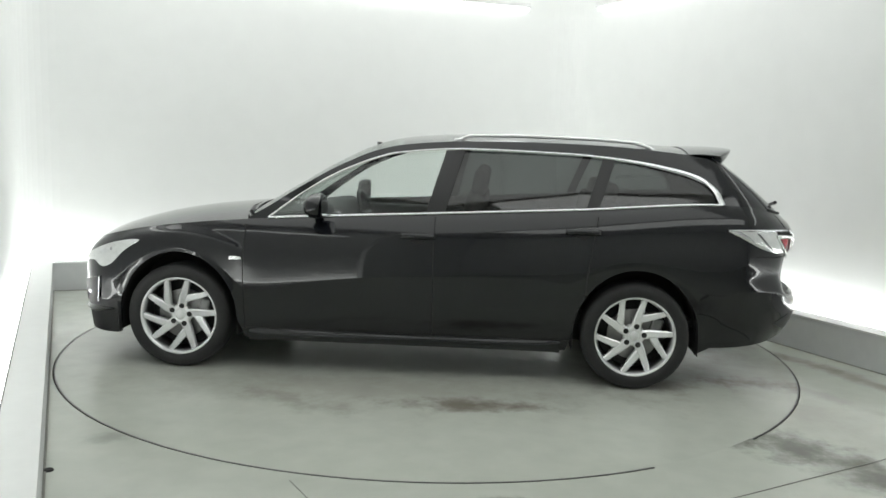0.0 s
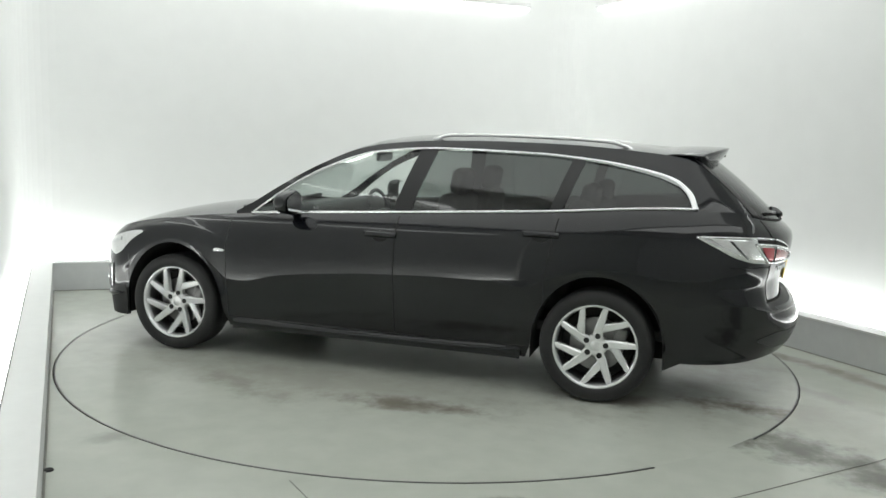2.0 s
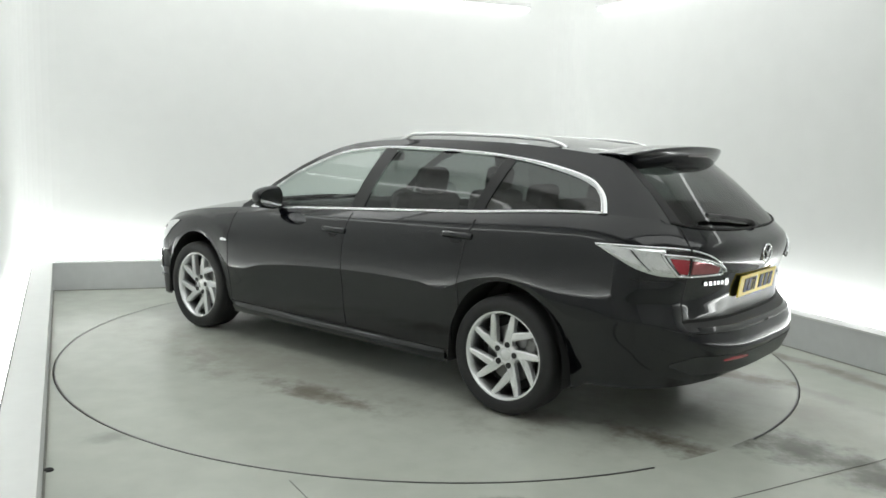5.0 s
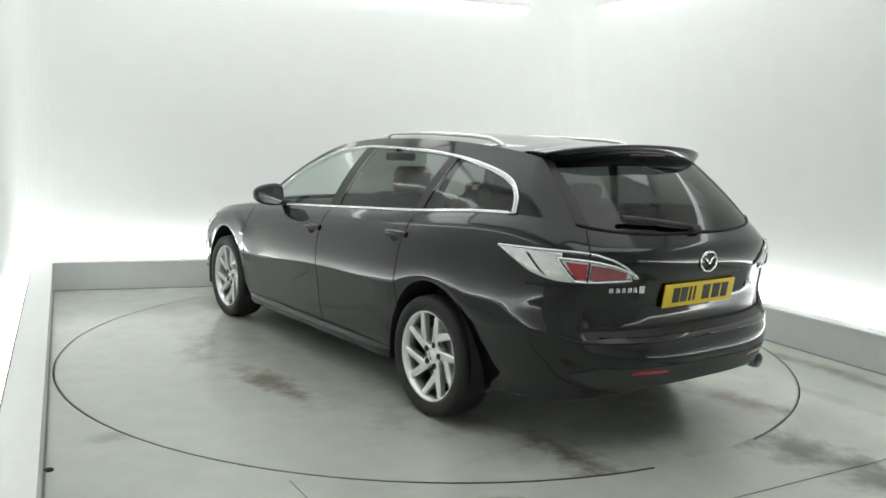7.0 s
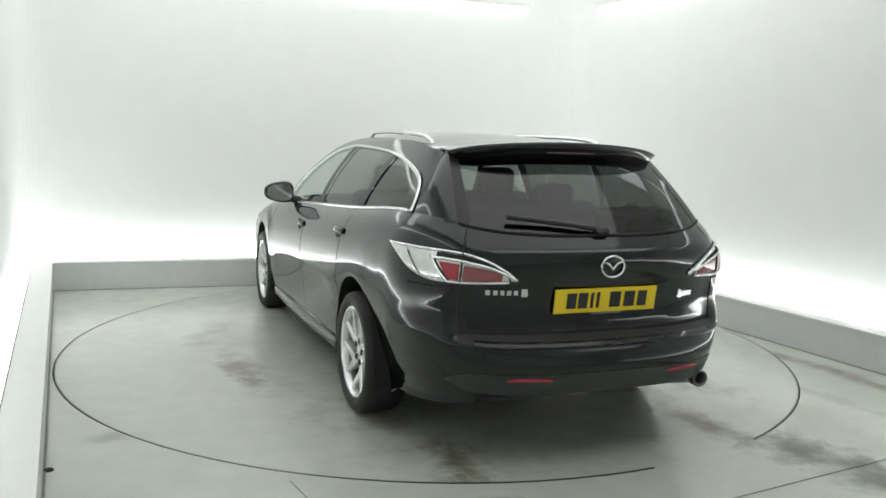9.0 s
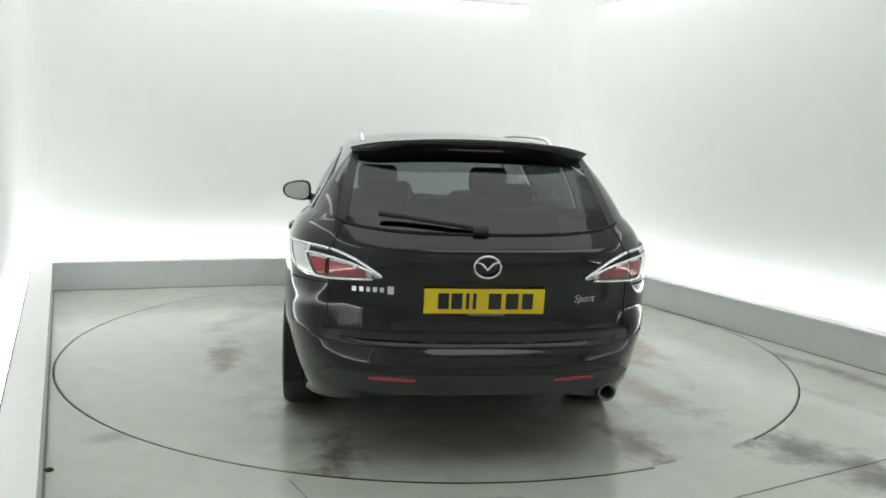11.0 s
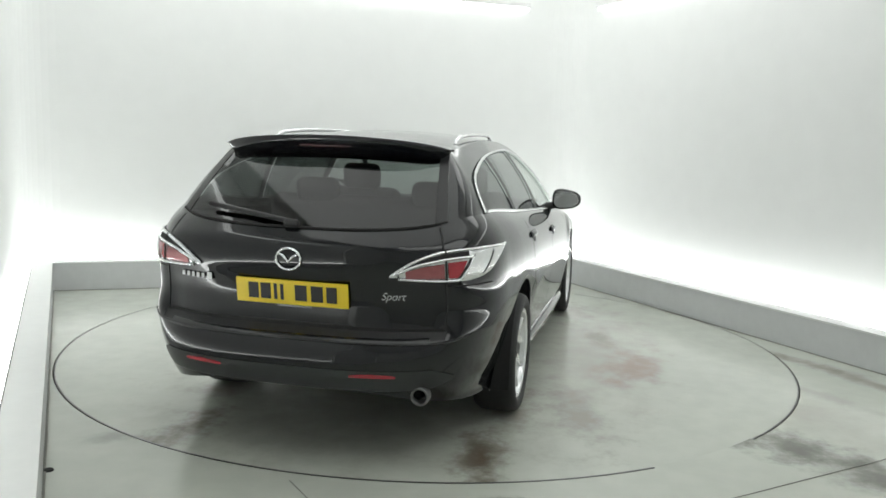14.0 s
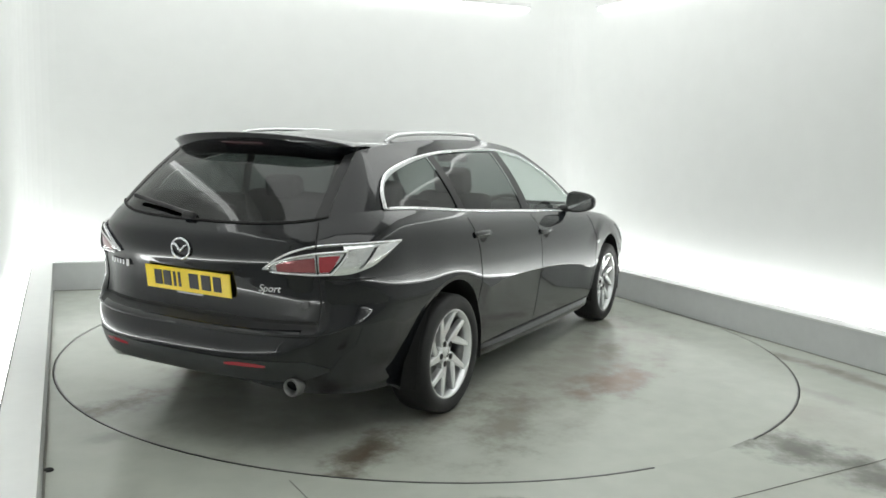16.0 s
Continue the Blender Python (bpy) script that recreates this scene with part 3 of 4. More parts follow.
def build_seams(car):
    for side in (1, -1):
        def flip(ps):
            return ps if side == 1 else mirrored(ps)
        zs = [0.26 + k * 0.02 for k in range(0, 40)]
        for x in (0.955, -0.17):
            ps = [on_side(x, z, 0.0012) for z in zs if z < belt(x) - 0.01]
            ribbon("door_gap", flip(ps), Vector((1, 0, 0)), 0.006, MAT["dark"], car)
        # rear edge of the rear door, following the arch
        ps = [on_side(-1.06 - 0.06 * max(0, (z - 0.66) / 0.37) , z, 0.0012) for z in [0.50 + 0.02 * k for k in range(27)] if z < 1.02 and math.hypot(-1.06 + AXLE, z - HUB_Z) > ARCH_R]
        ribbon("door_gap", flip(ps), Vector((1, 0, 0)), 0.006, MAT["dark"], car)
        ps = [on_side(-0.99 + 0.05 * k, 0.262, 0.0012) for k in range(40)]
        ribbon("sill_gap", flip(ps), Vector((0, 0, 1)), 0.007, MAT["dark"], car)
        # sill skirt, standing proud under the doors
        rows = []
        for i in range(31):
            x = -0.93 + 1.86 * i / 30
            e = math.sin(math.pi * i / 30) ** 0.35
            row = []
            for o, z in ((0.0, 0.262), (0.004, 0.258), (0.022, 0.250), (0.030, 0.238), (0.028, 0.215), (0.016, 0.195), (-0.02, 0.185)):
                p = Vector((x, half_width(x, 0.25), z))
                row.append(p + Vector((0, o * e, 0)))
            rows.append(row if side == 1 else mirrored(row))
        link("sill_skirt", grid_mesh("sill_skirt", rows, MAT["paint"]), car, "black sill skirt")
        # tailgate shut line down the rear corner
        ps = [on_tail(0.80, z, 0.0015) for z in [0.60 + 0.02 * k for k in range(23)]]
        ribbon("tailgate_gap", flip(ps), Vector((0.5, 0.5 * side, 0)).normalized(), 0.007, MAT["dark"], car)
        ps = [on_tail(0.02 + 0.78 * k / 20, 0.80, 0.0015) for k in range(8, 21)]
        ribbon("bumper_gap", flip(ps), Vector((0, 0, 1)), 0.006, MAT["dark"], car)
        # shut gap under the tailgate, drawn wide as painted shade on the shelf
        ps = [on_tail(0.80 + (math.pi / 2 - 0.80) * k / 20, 0.598, 0.003) for k in range(21)]
        ribbon("bumper_gap", flip(ps), Vector((0, 0, 1)), 0.024, MAT["dark"], car)


def build_house(car):
    """Pillars, roof, panes and trim above the belt."""
    # rear base line and top line of the tailgate glass
    turn_d = turn_at(0.645, 1.05)
    base = lambda t: shell(("rear", t), 1.0)
    edge_x = -1.80
    top_y = roof_half(edge_x, rail(edge_x))
    for side in (1, -1):
        def flip(ps):
            return ps if side == 1 else mirrored(ps)
        # side band over the windows
        xs = [PANE_R + (0.95 - PANE_R) * k / 60 for k in range(61)]
        cols = []
        for x in xs:
            lo = pane_top(x) if PANE_R < x < PANE_F else belt(x)
            xt = x if x > -1.6 else -1.6 + (x + 1.6) * 0.733
            hi = max(rail(xt), lo + 0.004)
            cols.append([on_house(x + (xt - x) * i / 10, lo + (hi - lo) * i / 10) for i in range(11)])
        # quarter behind the last window
        n = 12
        rear = []
        for k in range(n, 0, -1):
            f = k / n
            b = shell(("rear", 0.20 + (turn_d - 0.20) * f), 1.0)
            x = -1.77 + (edge_x + 1.77) * f
            t = on_house(x, rail(x))
            if k == n:
                t = Vector((edge_x, top_y, rail(edge_x)))
            bulge = Vector((0, 0.055, 0.01)).lerp(Vector((-0.04, 0, 0.028)), f ** 3)
            rear.append([b.lerp(t, i / 10) + bulge * (i / 10) * (1 - i / 10) for i in range(11)])
        rows = [flip(c) for c in rear + cols]
        link("roof_pillar", grid_mesh("roof_pillar", rows, MAT["paint"]), car)
        # windows
        def pane_col(x, i, m, out):
            s = -0.10 * min(1, max(0, (0.836 - x) / 0.9)) * min(1, max(0, (x - PANE_R) / 0.5))
            k = i / m
            xx = x + s * k
            lo, hi = belt(xx) + 0.004, pane_top(xx) - 0.002
            hi = max(hi, lo + 0.002)
            return on_house(xx, lo + (hi - lo) * k, out)
        for name, a, b, mat, label in (("front_window", -0.115, PANE_F, "glass", "clear front side glass"), ("rear_window", -1.055, -0.215, "privacy", "dark tinted rear side glass"),
                                       ("quarter_window", PANE_R, -1.115, "privacy", "dark tinted quarter glass")):
            m = 12
            rows = [flip([pane_col(a + (b - a) * j / 24, i, m, -0.010) for i in range(m + 1)]) for j in range(25)]
            link(name, grid_mesh(name, rows, MAT[mat]), car, label)
        for a, b in ((-0.222, -0.108), (-1.122, -1.048)):
            rows = [flip([pane_col(a + (b - a) * j / 4, i, 10, -0.004) for i in range(11)]) for j in range(5)]
            link("window_pillar", grid_mesh("window_pillar", rows, MAT["pillar"]), car)
        # chrome line round the windows
        loop = [on_house(PANE_R + (PANE_F - PANE_R) * k / 60, belt(PANE_R + (PANE_F - PANE_R) * k / 60) + 0.002, 0.004) for k in range(61)]
        bm = tube(bmesh.new(), flip(loop), 0.0085, 8, 0.6)
        part("belt_trim", bm, MAT["chrome"], car, "bright chrome belt strip", True)
        over = [on_house(x, pane_top(x), 0.004) for x in [PANE_F - (PANE_F - PANE_R) * (0.5 - 0.5 * math.cos(math.pi * k / 80)) for k in range(81)]]
        bm = bmesh.new()
        wide = [0.006 + 0.010 * max(0, min(1, (-1.1 - p.x) / 0.7)) for p in over]
        rows = [[], [], []]
        for k, p in enumerate(over):
            d = (over[min(k + 1, 80)] - over[max(k - 1, 0)]).normalized()
            up = d.cross(Vector((0, 1, 0.3)))
            up = up.normalized() if up.length > 1e-6 else Vector((0, 0, 1))
            if up.z < 0:
                up.negate()
            if k > 70:
                up = Vector((-1, 0, 0.0)).lerp(up, 0.3).normalized() if d.z < -0.5 else up
            rows[0].append(p - up * wide[k])
            rows[1].append(p + Vector((0, 0.006, 0.002)))
            rows[2].append(p + up * wide[k])
        link("window_trim", grid_mesh("window_trim", [flip(r) for r in rows], MAT["chrome"]), car, "bright chrome strip over the windows")
        # roof rails
        foot, end = -0.285, -1.47
        line = []
        for k in range(41):
            f = k / 40
            x = foot + (end - foot) * f
            p = on_top(x, 0.90)
            lift = 0.032 * min(1, min(f / 0.06, (1 - f) / 0.10) ** 0.6 if 0 < f < 1 else 0) - 0.006
            line.append(p + Vector((-0.0, 0, lift)))
        part("roof_rail", tube(bmesh.new(), flip(line), 0.011, 8, 0.9), MAT["alloy"], car, "silver roof rail", True)
        part("rail_foot", box(bmesh.new(), (0.050, 0.020, 0.016), (foot + 0.012, side * on_top(foot, 0.90).y, on_top(foot, 0.9).z + 0.001), (0, 8, 0), 0.006), MAT["alloy"], car)
    # screen and roof
    rows = [[on_top(0.95 - (0.95 - 0.05) * i / 24, -1 + 2 * j / 24) for j in range(25)] for i in range(25)]
    link("windscreen", grid_mesh("windscreen", [[p for p in r] for r in rows], MAT["screen"]), car, "clear bowed windscreen")
    rows = [[on_top(0.05 - (0.05 + 1.745) * i / 110, -1 + 2 * j / 60) for j in range(61)] for i in range(111)]
    link("roof", grid_mesh("roof", rows, MAT["paint"]), car)
    # tailgate glass
    rows = []
    for j in range(-20, 21):
        k = 1 - abs(j) / 20
        t = turn_d + (math.pi / 2 - turn_d) * k
        b, u = base(t), Vector((0, 0, 0))
        # even spacing across by the base line's own y
        s = 1 if j <= 0 else -1
        u.y = top_y * b.y / base(turn_d).y
        u.x = edge_x - 0.05 * (1 - (u.y / top_y) ** 2)
        u.z = rail(edge_x) + 0.045 * (1 - (u.y / top_y) ** 2)
        col = [b.lerp(u, i / 14) + Vector((-0.010, 0, 0.007)) * 4 * (i / 14) * (1 - i / 14) for i in range(15)]
        rows.append(col if s == 1 else mirrored(col))
    link("tailgate_glass", grid_mesh("tailgate_glass", rows, MAT["privacy"]), car, "dark tinted tailgate glass")
    for side in (1, -1):
        col = [[rows[j][i] + Vector((-0.0025, 0.001 * side, 0.001)) for i in range(15)] for j in range(0, 4)]
        if side == -1:
            col = [mirrored(c) for c in col]
        link("glass_border", grid_mesh("glass_border", col, MAT["pillar"]), car, "black border of the tailgate glass")
    # dark line under the glass
    ps = []
    for j in range(-24, 25):
        t = turn_d + (math.pi / 2 - turn_d) * (1 - abs(j) / 24)
        p = base(t) + Vector((-0.004, 0, 0.0))
        ps.append(p if j <= 0 else Vector((p.x, -p.y, p.z)))
    part("glass_seal", tube(bmesh.new(), ps, 0.006, 6), MAT["dark"], car)
    # hood
    rows = []
    for i in range(31):
        f = i / 30
        x = 0.93 + (XM_F - 0.93) * min(f / 0.55, 1)
        e = shell(("side", x), 1.0) if f <= 0.55 else shell(("front", math.pi / 2 * ((f - 0.55) / 0.45) * 0.999), 1.0)
        row = []
        for j in range(21):
            t = -1 + 2 * j / 20
            b = 1 - t * t
            c = 0.055 * min(1, (1 - f) / 0.35 + 0.15)
            row.append(Vector((e.x + 0.10 * (1 - f) * b * (1 if f < 0.3 else max(0, 1 - (f - 0.3) / 0.5)), e.y * t, e.z + c * b)))
        rows.append(row)
    link("hood", grid_mesh("hood", rows, MAT["paint"]), car)
    bm = bmesh.new()
    prism(bm, [(0.90, -0.74), (0.97, -0.74), (1.08, -0.3), (1.09, 0.0), (1.08, 0.3), (0.97, 0.74), (0.90, 0.74)], 0.90, 0.925)
    part("cowl", bm, MAT["trim"], car)
    for y0, y1 in ((0.62, 0.05), (-0.10, -0.62)):
        arm = [(0.985, y0, 0.938), (1.045, (y0 + y1) / 2, 0.946), (1.055, y1, 0.950)]
        part("front_wiper", tube(bmesh.new(), arm, 0.012, 8), MAT["trim"], car, "black front wiper", True)
    # spoiler
    n = 28
    rows = []
    for i in range(23):
        f = i / 11
        row = []
        for j in range(n + 1):
            t = -1 + 2 * j / n
            b = 1 - abs(t) ** 3.0
            start = on_top(-1.66, t, 0.003)
            tip = Vector((-1.855 - 0.135 * b, (top_y + 0.012) * t, 1.384 + 0.036 * (1 - t * t) - 0.016 * t ** 8))
            if f <= 1:
                q = start.lerp(tip, f)
                q.z += 0.012 * f * (1 - f) * 4 * 0.5
            else:
                g = f - 1
                root = Vector((-1.800 - 0.080 * (1 - t * t), 0, 1.290 + 0.026 * (1 - t * t)))
                q = tip.copy()
                q.x += (root.x - tip.x) * g ** 1.3
                q.z += (root.z - 0.004 - tip.z) * (1 - (1 - g) ** 1.8) * math.sqrt(max(0.0, 1 - t ** 14))
            x, y, z = q
            row.append(Vector((x, y, z)))
        rows.append(row)
    spoiler = link("spoiler", grid_mesh("spoiler", rows, MAT["paint"]), car, "gloss black roof spoiler")
    for end in (0, n):
        bm = bmesh.new()
        bm.faces.new([bm.verts.new(r[end]) for r in rows])
        part("spoiler_end", bm, MAT["paint"], spoiler)
    part("brake_light", box(bmesh.new(), (0.010, 0.26, 0.012), (-1.968, 0, 1.370), (0, -35, 0), 0.003), MAT["lamp_dark"], car, "dark red high brake light")
    # wiper on the tailgate glass
    bm = tube(bmesh.new(), [(-2.300, 0.02, 1.045), (-2.285, 0.15, 1.064), (-2.252, 0.33, 1.086), (-2.222, 0.45, 1.098)], 0.011, 8)
    part("rear_wiper", bm, MAT["trim"], car, "black rear wiper", True)
    part("wiper_pivot", box(bmesh.new(), (0.035, 0.07, 0.035), (-2.300, 0.02, 1.038), (0, 25, 0), 0.012), MAT["trim"], car)


# ------------------------------------------------------------ lamps, badges and small parts
def patch_rows(u0, u1, lo, hi, out, nu=24, nv=8, a=0.0, b=1.0, lean0=0.0, lean1=0.0):
    """A patch on the rear corner: u runs from the flank round to the tail, lo and hi give its heights; its ends may lean."""
    rows = []
    for i in range(nu + 1):
        row = []
        for j in range(nv + 1):
            k = a + (b - a) * j / nv
            e = (1 - k) ** 1.6
            u = u0 + lean0 * e + (u1 + lean1 * e - u0 - lean0 * e) * i / nu
            z = lo(u) + (hi(u) - lo(u)) * k
            row.append(on_tail(u, z, out * (0.35 + 0.65 * min(1, 6 * k * (1 - k) + 0.1))))
        rows.append(row)
    return rows


def build_rear_lamps(car):
    u0, u1 = 0.10, 1.175
    lo = curve((0.10, 0.945), (0.22, 0.900), (0.40, 0.845), (0.60, 0.822), (0.80, 0.820), (1.0, 0.826), (1.175, 0.836))
    hi = curve((0.10, 0.956), (0.3, 0.958), (0.6, 0.955), (0.80, 0.948), (0.95, 0.928), (1.08, 0.890), (1.175, 0.846))
    for side in (1, -1):
        def flip(rows):
            return [r if side == 1 else mirrored(r) for r in rows]
        lamp = link("tail_lamp", grid_mesh("tail_lamp", flip(patch_rows(u0, u1, lo, hi, 0.012)), MAT["lamp_silver"]), car, "clear tail lamp with red inner lens")
        link("red_lens", grid_mesh("red_lens", flip(patch_rows(0.60, 0.785, lo, hi, 0.016, a=0.12, b=0.62, lean0=0.13)), MAT["lamp_red"]), lamp, "red lens")
        link("red_lens", grid_mesh("red_lens", flip(patch_rows(0.815, 1.08, lo, hi, 0.016, a=0.12, b=0.60)), MAT["lamp_red_sheen"]), lamp, "red lens")
        for c0, c1 in ((0.145, 0.298), (0.330, 0.525)):
            link("clear_lens", grid_mesh("clear_lens", flip(patch_rows(c0, c1, lo, hi, 0.0165, nu=8, a=0.06, b=0.80, lean0=0.20, lean1=0.19)), MAT["lamp_clear"]), lamp, "clear lens")
        for c, wide in ((0.313, 0.010), (0.548, 0.016)):
            link("lens_shade", grid_mesh("lens_shade", flip(patch_rows(c - wide, c + wide * 0.7, lo, hi, 0.0175, nu=4, a=0.10, b=0.74, lean0=0.20, lean1=0.19)), MAT["dark"]), lamp)
        link("lens_shade", grid_mesh("lens_shade", flip(patch_rows(0.60, 1.12, lo, hi, 0.0150, nu=20, nv=3, a=0.76, b=0.90)), MAT["dark"]), lamp)
        brow = [on_tail(0.11 + 1.04 * k / 30, hi(0.11 + 1.04 * k / 30) - 0.006, 0.013) for k in range(31)]
        part("lamp_brow", tube(bmesh.new(), brow if side == 1 else mirrored(brow), 0.0055, 6), MAT["chrome"], lamp, "chrome upper edge", True)
        def lens_point(u, k, out):
            return on_tail(u, lo(u) + (hi(u) - lo(u)) * k, out)
        for a0, a1, ka, kb, mat, wide in ((0.565, 1.125, 0.04, 0.72, "chrome", 0.0065),):
            bottom = a0 + 0.14 * (1 - ka) ** 1.6
            loop = [lens_point(a0 + (a1 - a0) * k / 20, kb, 0.017) for k in range(21)]
            loop += [lens_point(a1 + (bottom - a1) * k / 20, ka, 0.015) for k in range(21)]
            loop += [lens_point(a0 + 0.14 * (1 - ka - (kb - ka) * k / 12) ** 1.6 - 0.14 * (1 - kb) ** 1.6 * k / 12, ka + (kb - ka) * k / 12, 0.017) for k in range(1, 13)]
            part("lens_ring", tube(bmesh.new(), loop if side == 1 else mirrored(loop), wide, 6), MAT[mat], lamp, "chrome ring", True)
        seam = [on_tail(0.80, lo(0.8) + (hi(0.8) - lo(0.8)) * k / 8, 0.0175) for k in range(9)]
        part("lamp_seam", tube(bmesh.new(), seam if side == 1 else mirrored(seam), 0.0035, 6), MAT["dark"], lamp)
        # head lamp: from a pointed tip in the fender round the front corner
        low = curve((1.60, 0.71), (1.64, 0.63), (1.68, 0.54), (1.72, 0.46), (1.79, 0.43), (1.89, 0.42), (1.99, 0.44), (2.09, 0.48), (2.24, 0.50), (2.36, 0.54))
        high = curve((1.60, 0.74), (1.66, 0.765), (1.74, 0.755), (1.99, 0.73), (2.36, 0.68))

        def lens_rows(s0, s1, f0, f1, out, n=22):
            rows = []
            for i in range(n):
                a = s0 + (s1 - s0) * i / (n - 1)
                col = ("side", a) if a < XM_F else ("front", a - XM_F + 0.01)
                rows.append([shell(col, low(a) + (high(a) - low(a)) * (f0 + (f1 - f0) * j / 7)) + Vector((0.3, 0.9, 0.3)) * (out * math.sin(math.pi * (0.15 + 0.7 * j / 7))) for j in range(8)])
            return rows
        lamp = link("head_lamp", grid_mesh("head_lamp", flip(lens_rows(1.60, 2.34, 0, 1, 0.008)), MAT["lamp_clear"]), car, "clear swept-back head lamp")
        link("lamp_reflector", grid_mesh("lamp_reflector", flip(lens_rows(1.80, 1.98, 0.28, 0.72, 0.013, 10)), MAT["lamp_silver"]), lamp, "silver reflector bowl")
        # fog lamp bay with a chrome edge, low in the nose
        rows = [[shell(("front", 0.28 + 0.47 * i / 6), 0.20 + 0.165 * j / 4) + Vector((0.004, 0.004, 0)) for j in range(5)] for i in range(7)]
        link("fog_lamp_bay", grid_mesh("fog_lamp_bay", flip(rows), MAT["trim"]), car, "black fog lamp bay")
        edge = [shell(("front", 0.24 + 0.05 * k / 8), 0.365 - 0.165 * k / 8) + Vector((0.004, 0.006, 0)) for k in range(9)]
        part("fog_lamp_trim", tube(bmesh.new(), edge if side == 1 else mirrored(edge), 0.005, 8), MAT["chrome"], car, "chrome strip", True)
        part("fog_lamp", box(bmesh.new(), (0.03, 0.05, 0.025), (shell(("front", 0.5), 0.27).x - 0.005, side * shell(("front", 0.5), 0.27).y, shell(("front", 0.5), 0.27).z), (0, 0, side * 45), 0.008), MAT["lamp_clear"], car, "small clear fog lamp", True)
        # lip along the lower bumper
        rows = []
        for i in range(16):
            q = 0.02 + 1.0 * i / 15
            deep = 0.050 * min(1, 0.15 + i / 6)
            rows.append([shell(("front", q), 0.150 - deep / 2 + deep * j / 5) + Vector((0.6, 0.8, 0)) * (0.016 * math.sin(math.pi * j / 5)) for j in range(6)])
        link("bumper_lip", grid_mesh("bumper_lip", flip(rows), MAT["paint"]), car, "glossy lip of the lower bumper")
        # side repeater
        rows = [[on_side(1.040 - 0.075 * i / 8, 0.676 + 0.020 * j / 4 * math.sin(math.pi * (0.25 + 0.6 * i / 8)) + 0.004 * (i / 8), 0.006 * math.sin(math.pi * min(max(i / 8, 0.05), 0.95))) for j in range(5)] for i in range(9)]
        link("side_repeater", grid_mesh("side_repeater", flip(rows), MAT["lamp_clear"]), car, "clear side repeater lamp")
        # rear reflector low in the bumper
        rows = [[on_tail(turn_at(0.485 - 0.19 * i / 10, 0.424), 0.416 + 0.018 * j / 3 * math.sin(math.pi * (0.08 + 0.84 * i / 10)) ** 0.4, 0.005) for j in range(4)] for i in range(11)]
        link("reflector", grid_mesh("reflector", flip(rows), MAT["reflector"]), car, "red reflector strip")
        # grey band low in the bumper
        for a, b, out, mat, nm in ((0.352, 0.446, 0.002, "grey_trim", "bumper_skirt"),):
            rows = [[on_tail(0.62 + (math.pi / 2 - 0.62) * i / 24, a + (b - a) * (0.5 + (j / 5 - 0.5) * min(1, 0.15 + i / 6)) , out) for j in range(6)] for i in range(25)]
            link(nm, grid_mesh(nm, flip(rows), MAT[mat]), car, "matt dark grey bumper skirt")
        # bumper edge at the shelf
        edge = [on_tail(0.55 + (math.pi / 2 - 0.55) * k / 30, 0.556 + 0.03 * max(0, 1 - k / 10) ** 2, 0.001) for k in range(31)]
        part("bumper_edge", tube(bmesh.new(), edge if side == 1 else mirrored(edge), 0.005, 6), MAT["paint"], car, "", True)
        # door handles
        for x, z in ((-0.075, 0.850), (-1.03, 0.912)):
            h = link("door_handle", thick_sheet("door_handle", flip([[on_side(x - 0.10 + 0.20 * i / 10, z - 0.014 + 0.028 * j / 4, 0.007 + 0.016 * math.sin(math.pi * (0.08 + 0.84 * i / 10)) * math.sin(math.pi * (0.15 + 0.7 * j / 4))) for j in range(5)] for i in range(11)]), (0, -0.012 * side, 0), MAT["paint"]), car, "black pull handle")
            # flat dark sheet paints the shade in the hollow below the handle
            rows = [[on_side(x - 0.045 + 0.09 * i / 8, z - 0.020 - 0.022 * j / 3 * math.sin(math.pi * (0.06 + 0.88 * i / 8)), 0.0015) for j in range(4)] for i in range(9)]
            link("handle_cup_shade", grid_mesh("handle_cup_shade", flip(rows), MAT["dark"]), h)
        # mirror
        bm = bmesh.new()
        bmesh.ops.create_uvsphere(bm, u_segments=24, v_segments=14, radius=1.0)
        for v in bm.verts:
            c = Vector([math.copysign(abs(q) ** 0.72, q) for q in v.co])
            x = c.x * 0.085 if c.x > 0 else c.x * 0.03
            v.co = Vector((0.500 + x, side * (0.905 + c.y * 0.105), 1.008 + c.z * 0.072 * (1 - 0.22 * c.y)))
        mirror = part("mirror", bm, MAT["paint"], car, "black door mirror", True)
        rows = []
        for i in range(9):
            a = math.pi * i / 8
            rows.append([Vector((0.468, side * (0.905 + 0.090 * math.copysign(abs(math.cos(a)) ** 0.72, math.cos(a))), 1.008 + 0.060 * (1 - 0.22 * math.cos(a)) * abs(math.sin(a)) ** 0.72 * (1 - 2 * j / 4))) for j in range(5)])
        link("mirror_glass", grid_mesh("mirror_glass", rows, MAT["chrome"]), mirror, "mirror glass")
        arm = [(0.53, side * 0.745, 0.945), (0.53, side * 0.80, 0.955), (0.515, side * 0.86, 0.975)]
        part("mirror_arm", tube(bmesh.new(), arm, 0.028, 8), MAT["trim"], mirror, "", True)
    # number plate with plain bars
    plate = part("number_plate", box(bmesh.new(), (0.008, 0.52, 0.111), (-2.335, 0, 0.741), (0, -8, 0), 0.003), MAT["plate"], car, "yellow number plate with plain black bars")
    for k, y in enumerate((0.177, 0.120, 0.074, 0.044, -0.044, -0.118, -0.185)):
        w = 0.014 if k in (2, 3) else 0.046 if k in (0, 1, 6) else 0.054
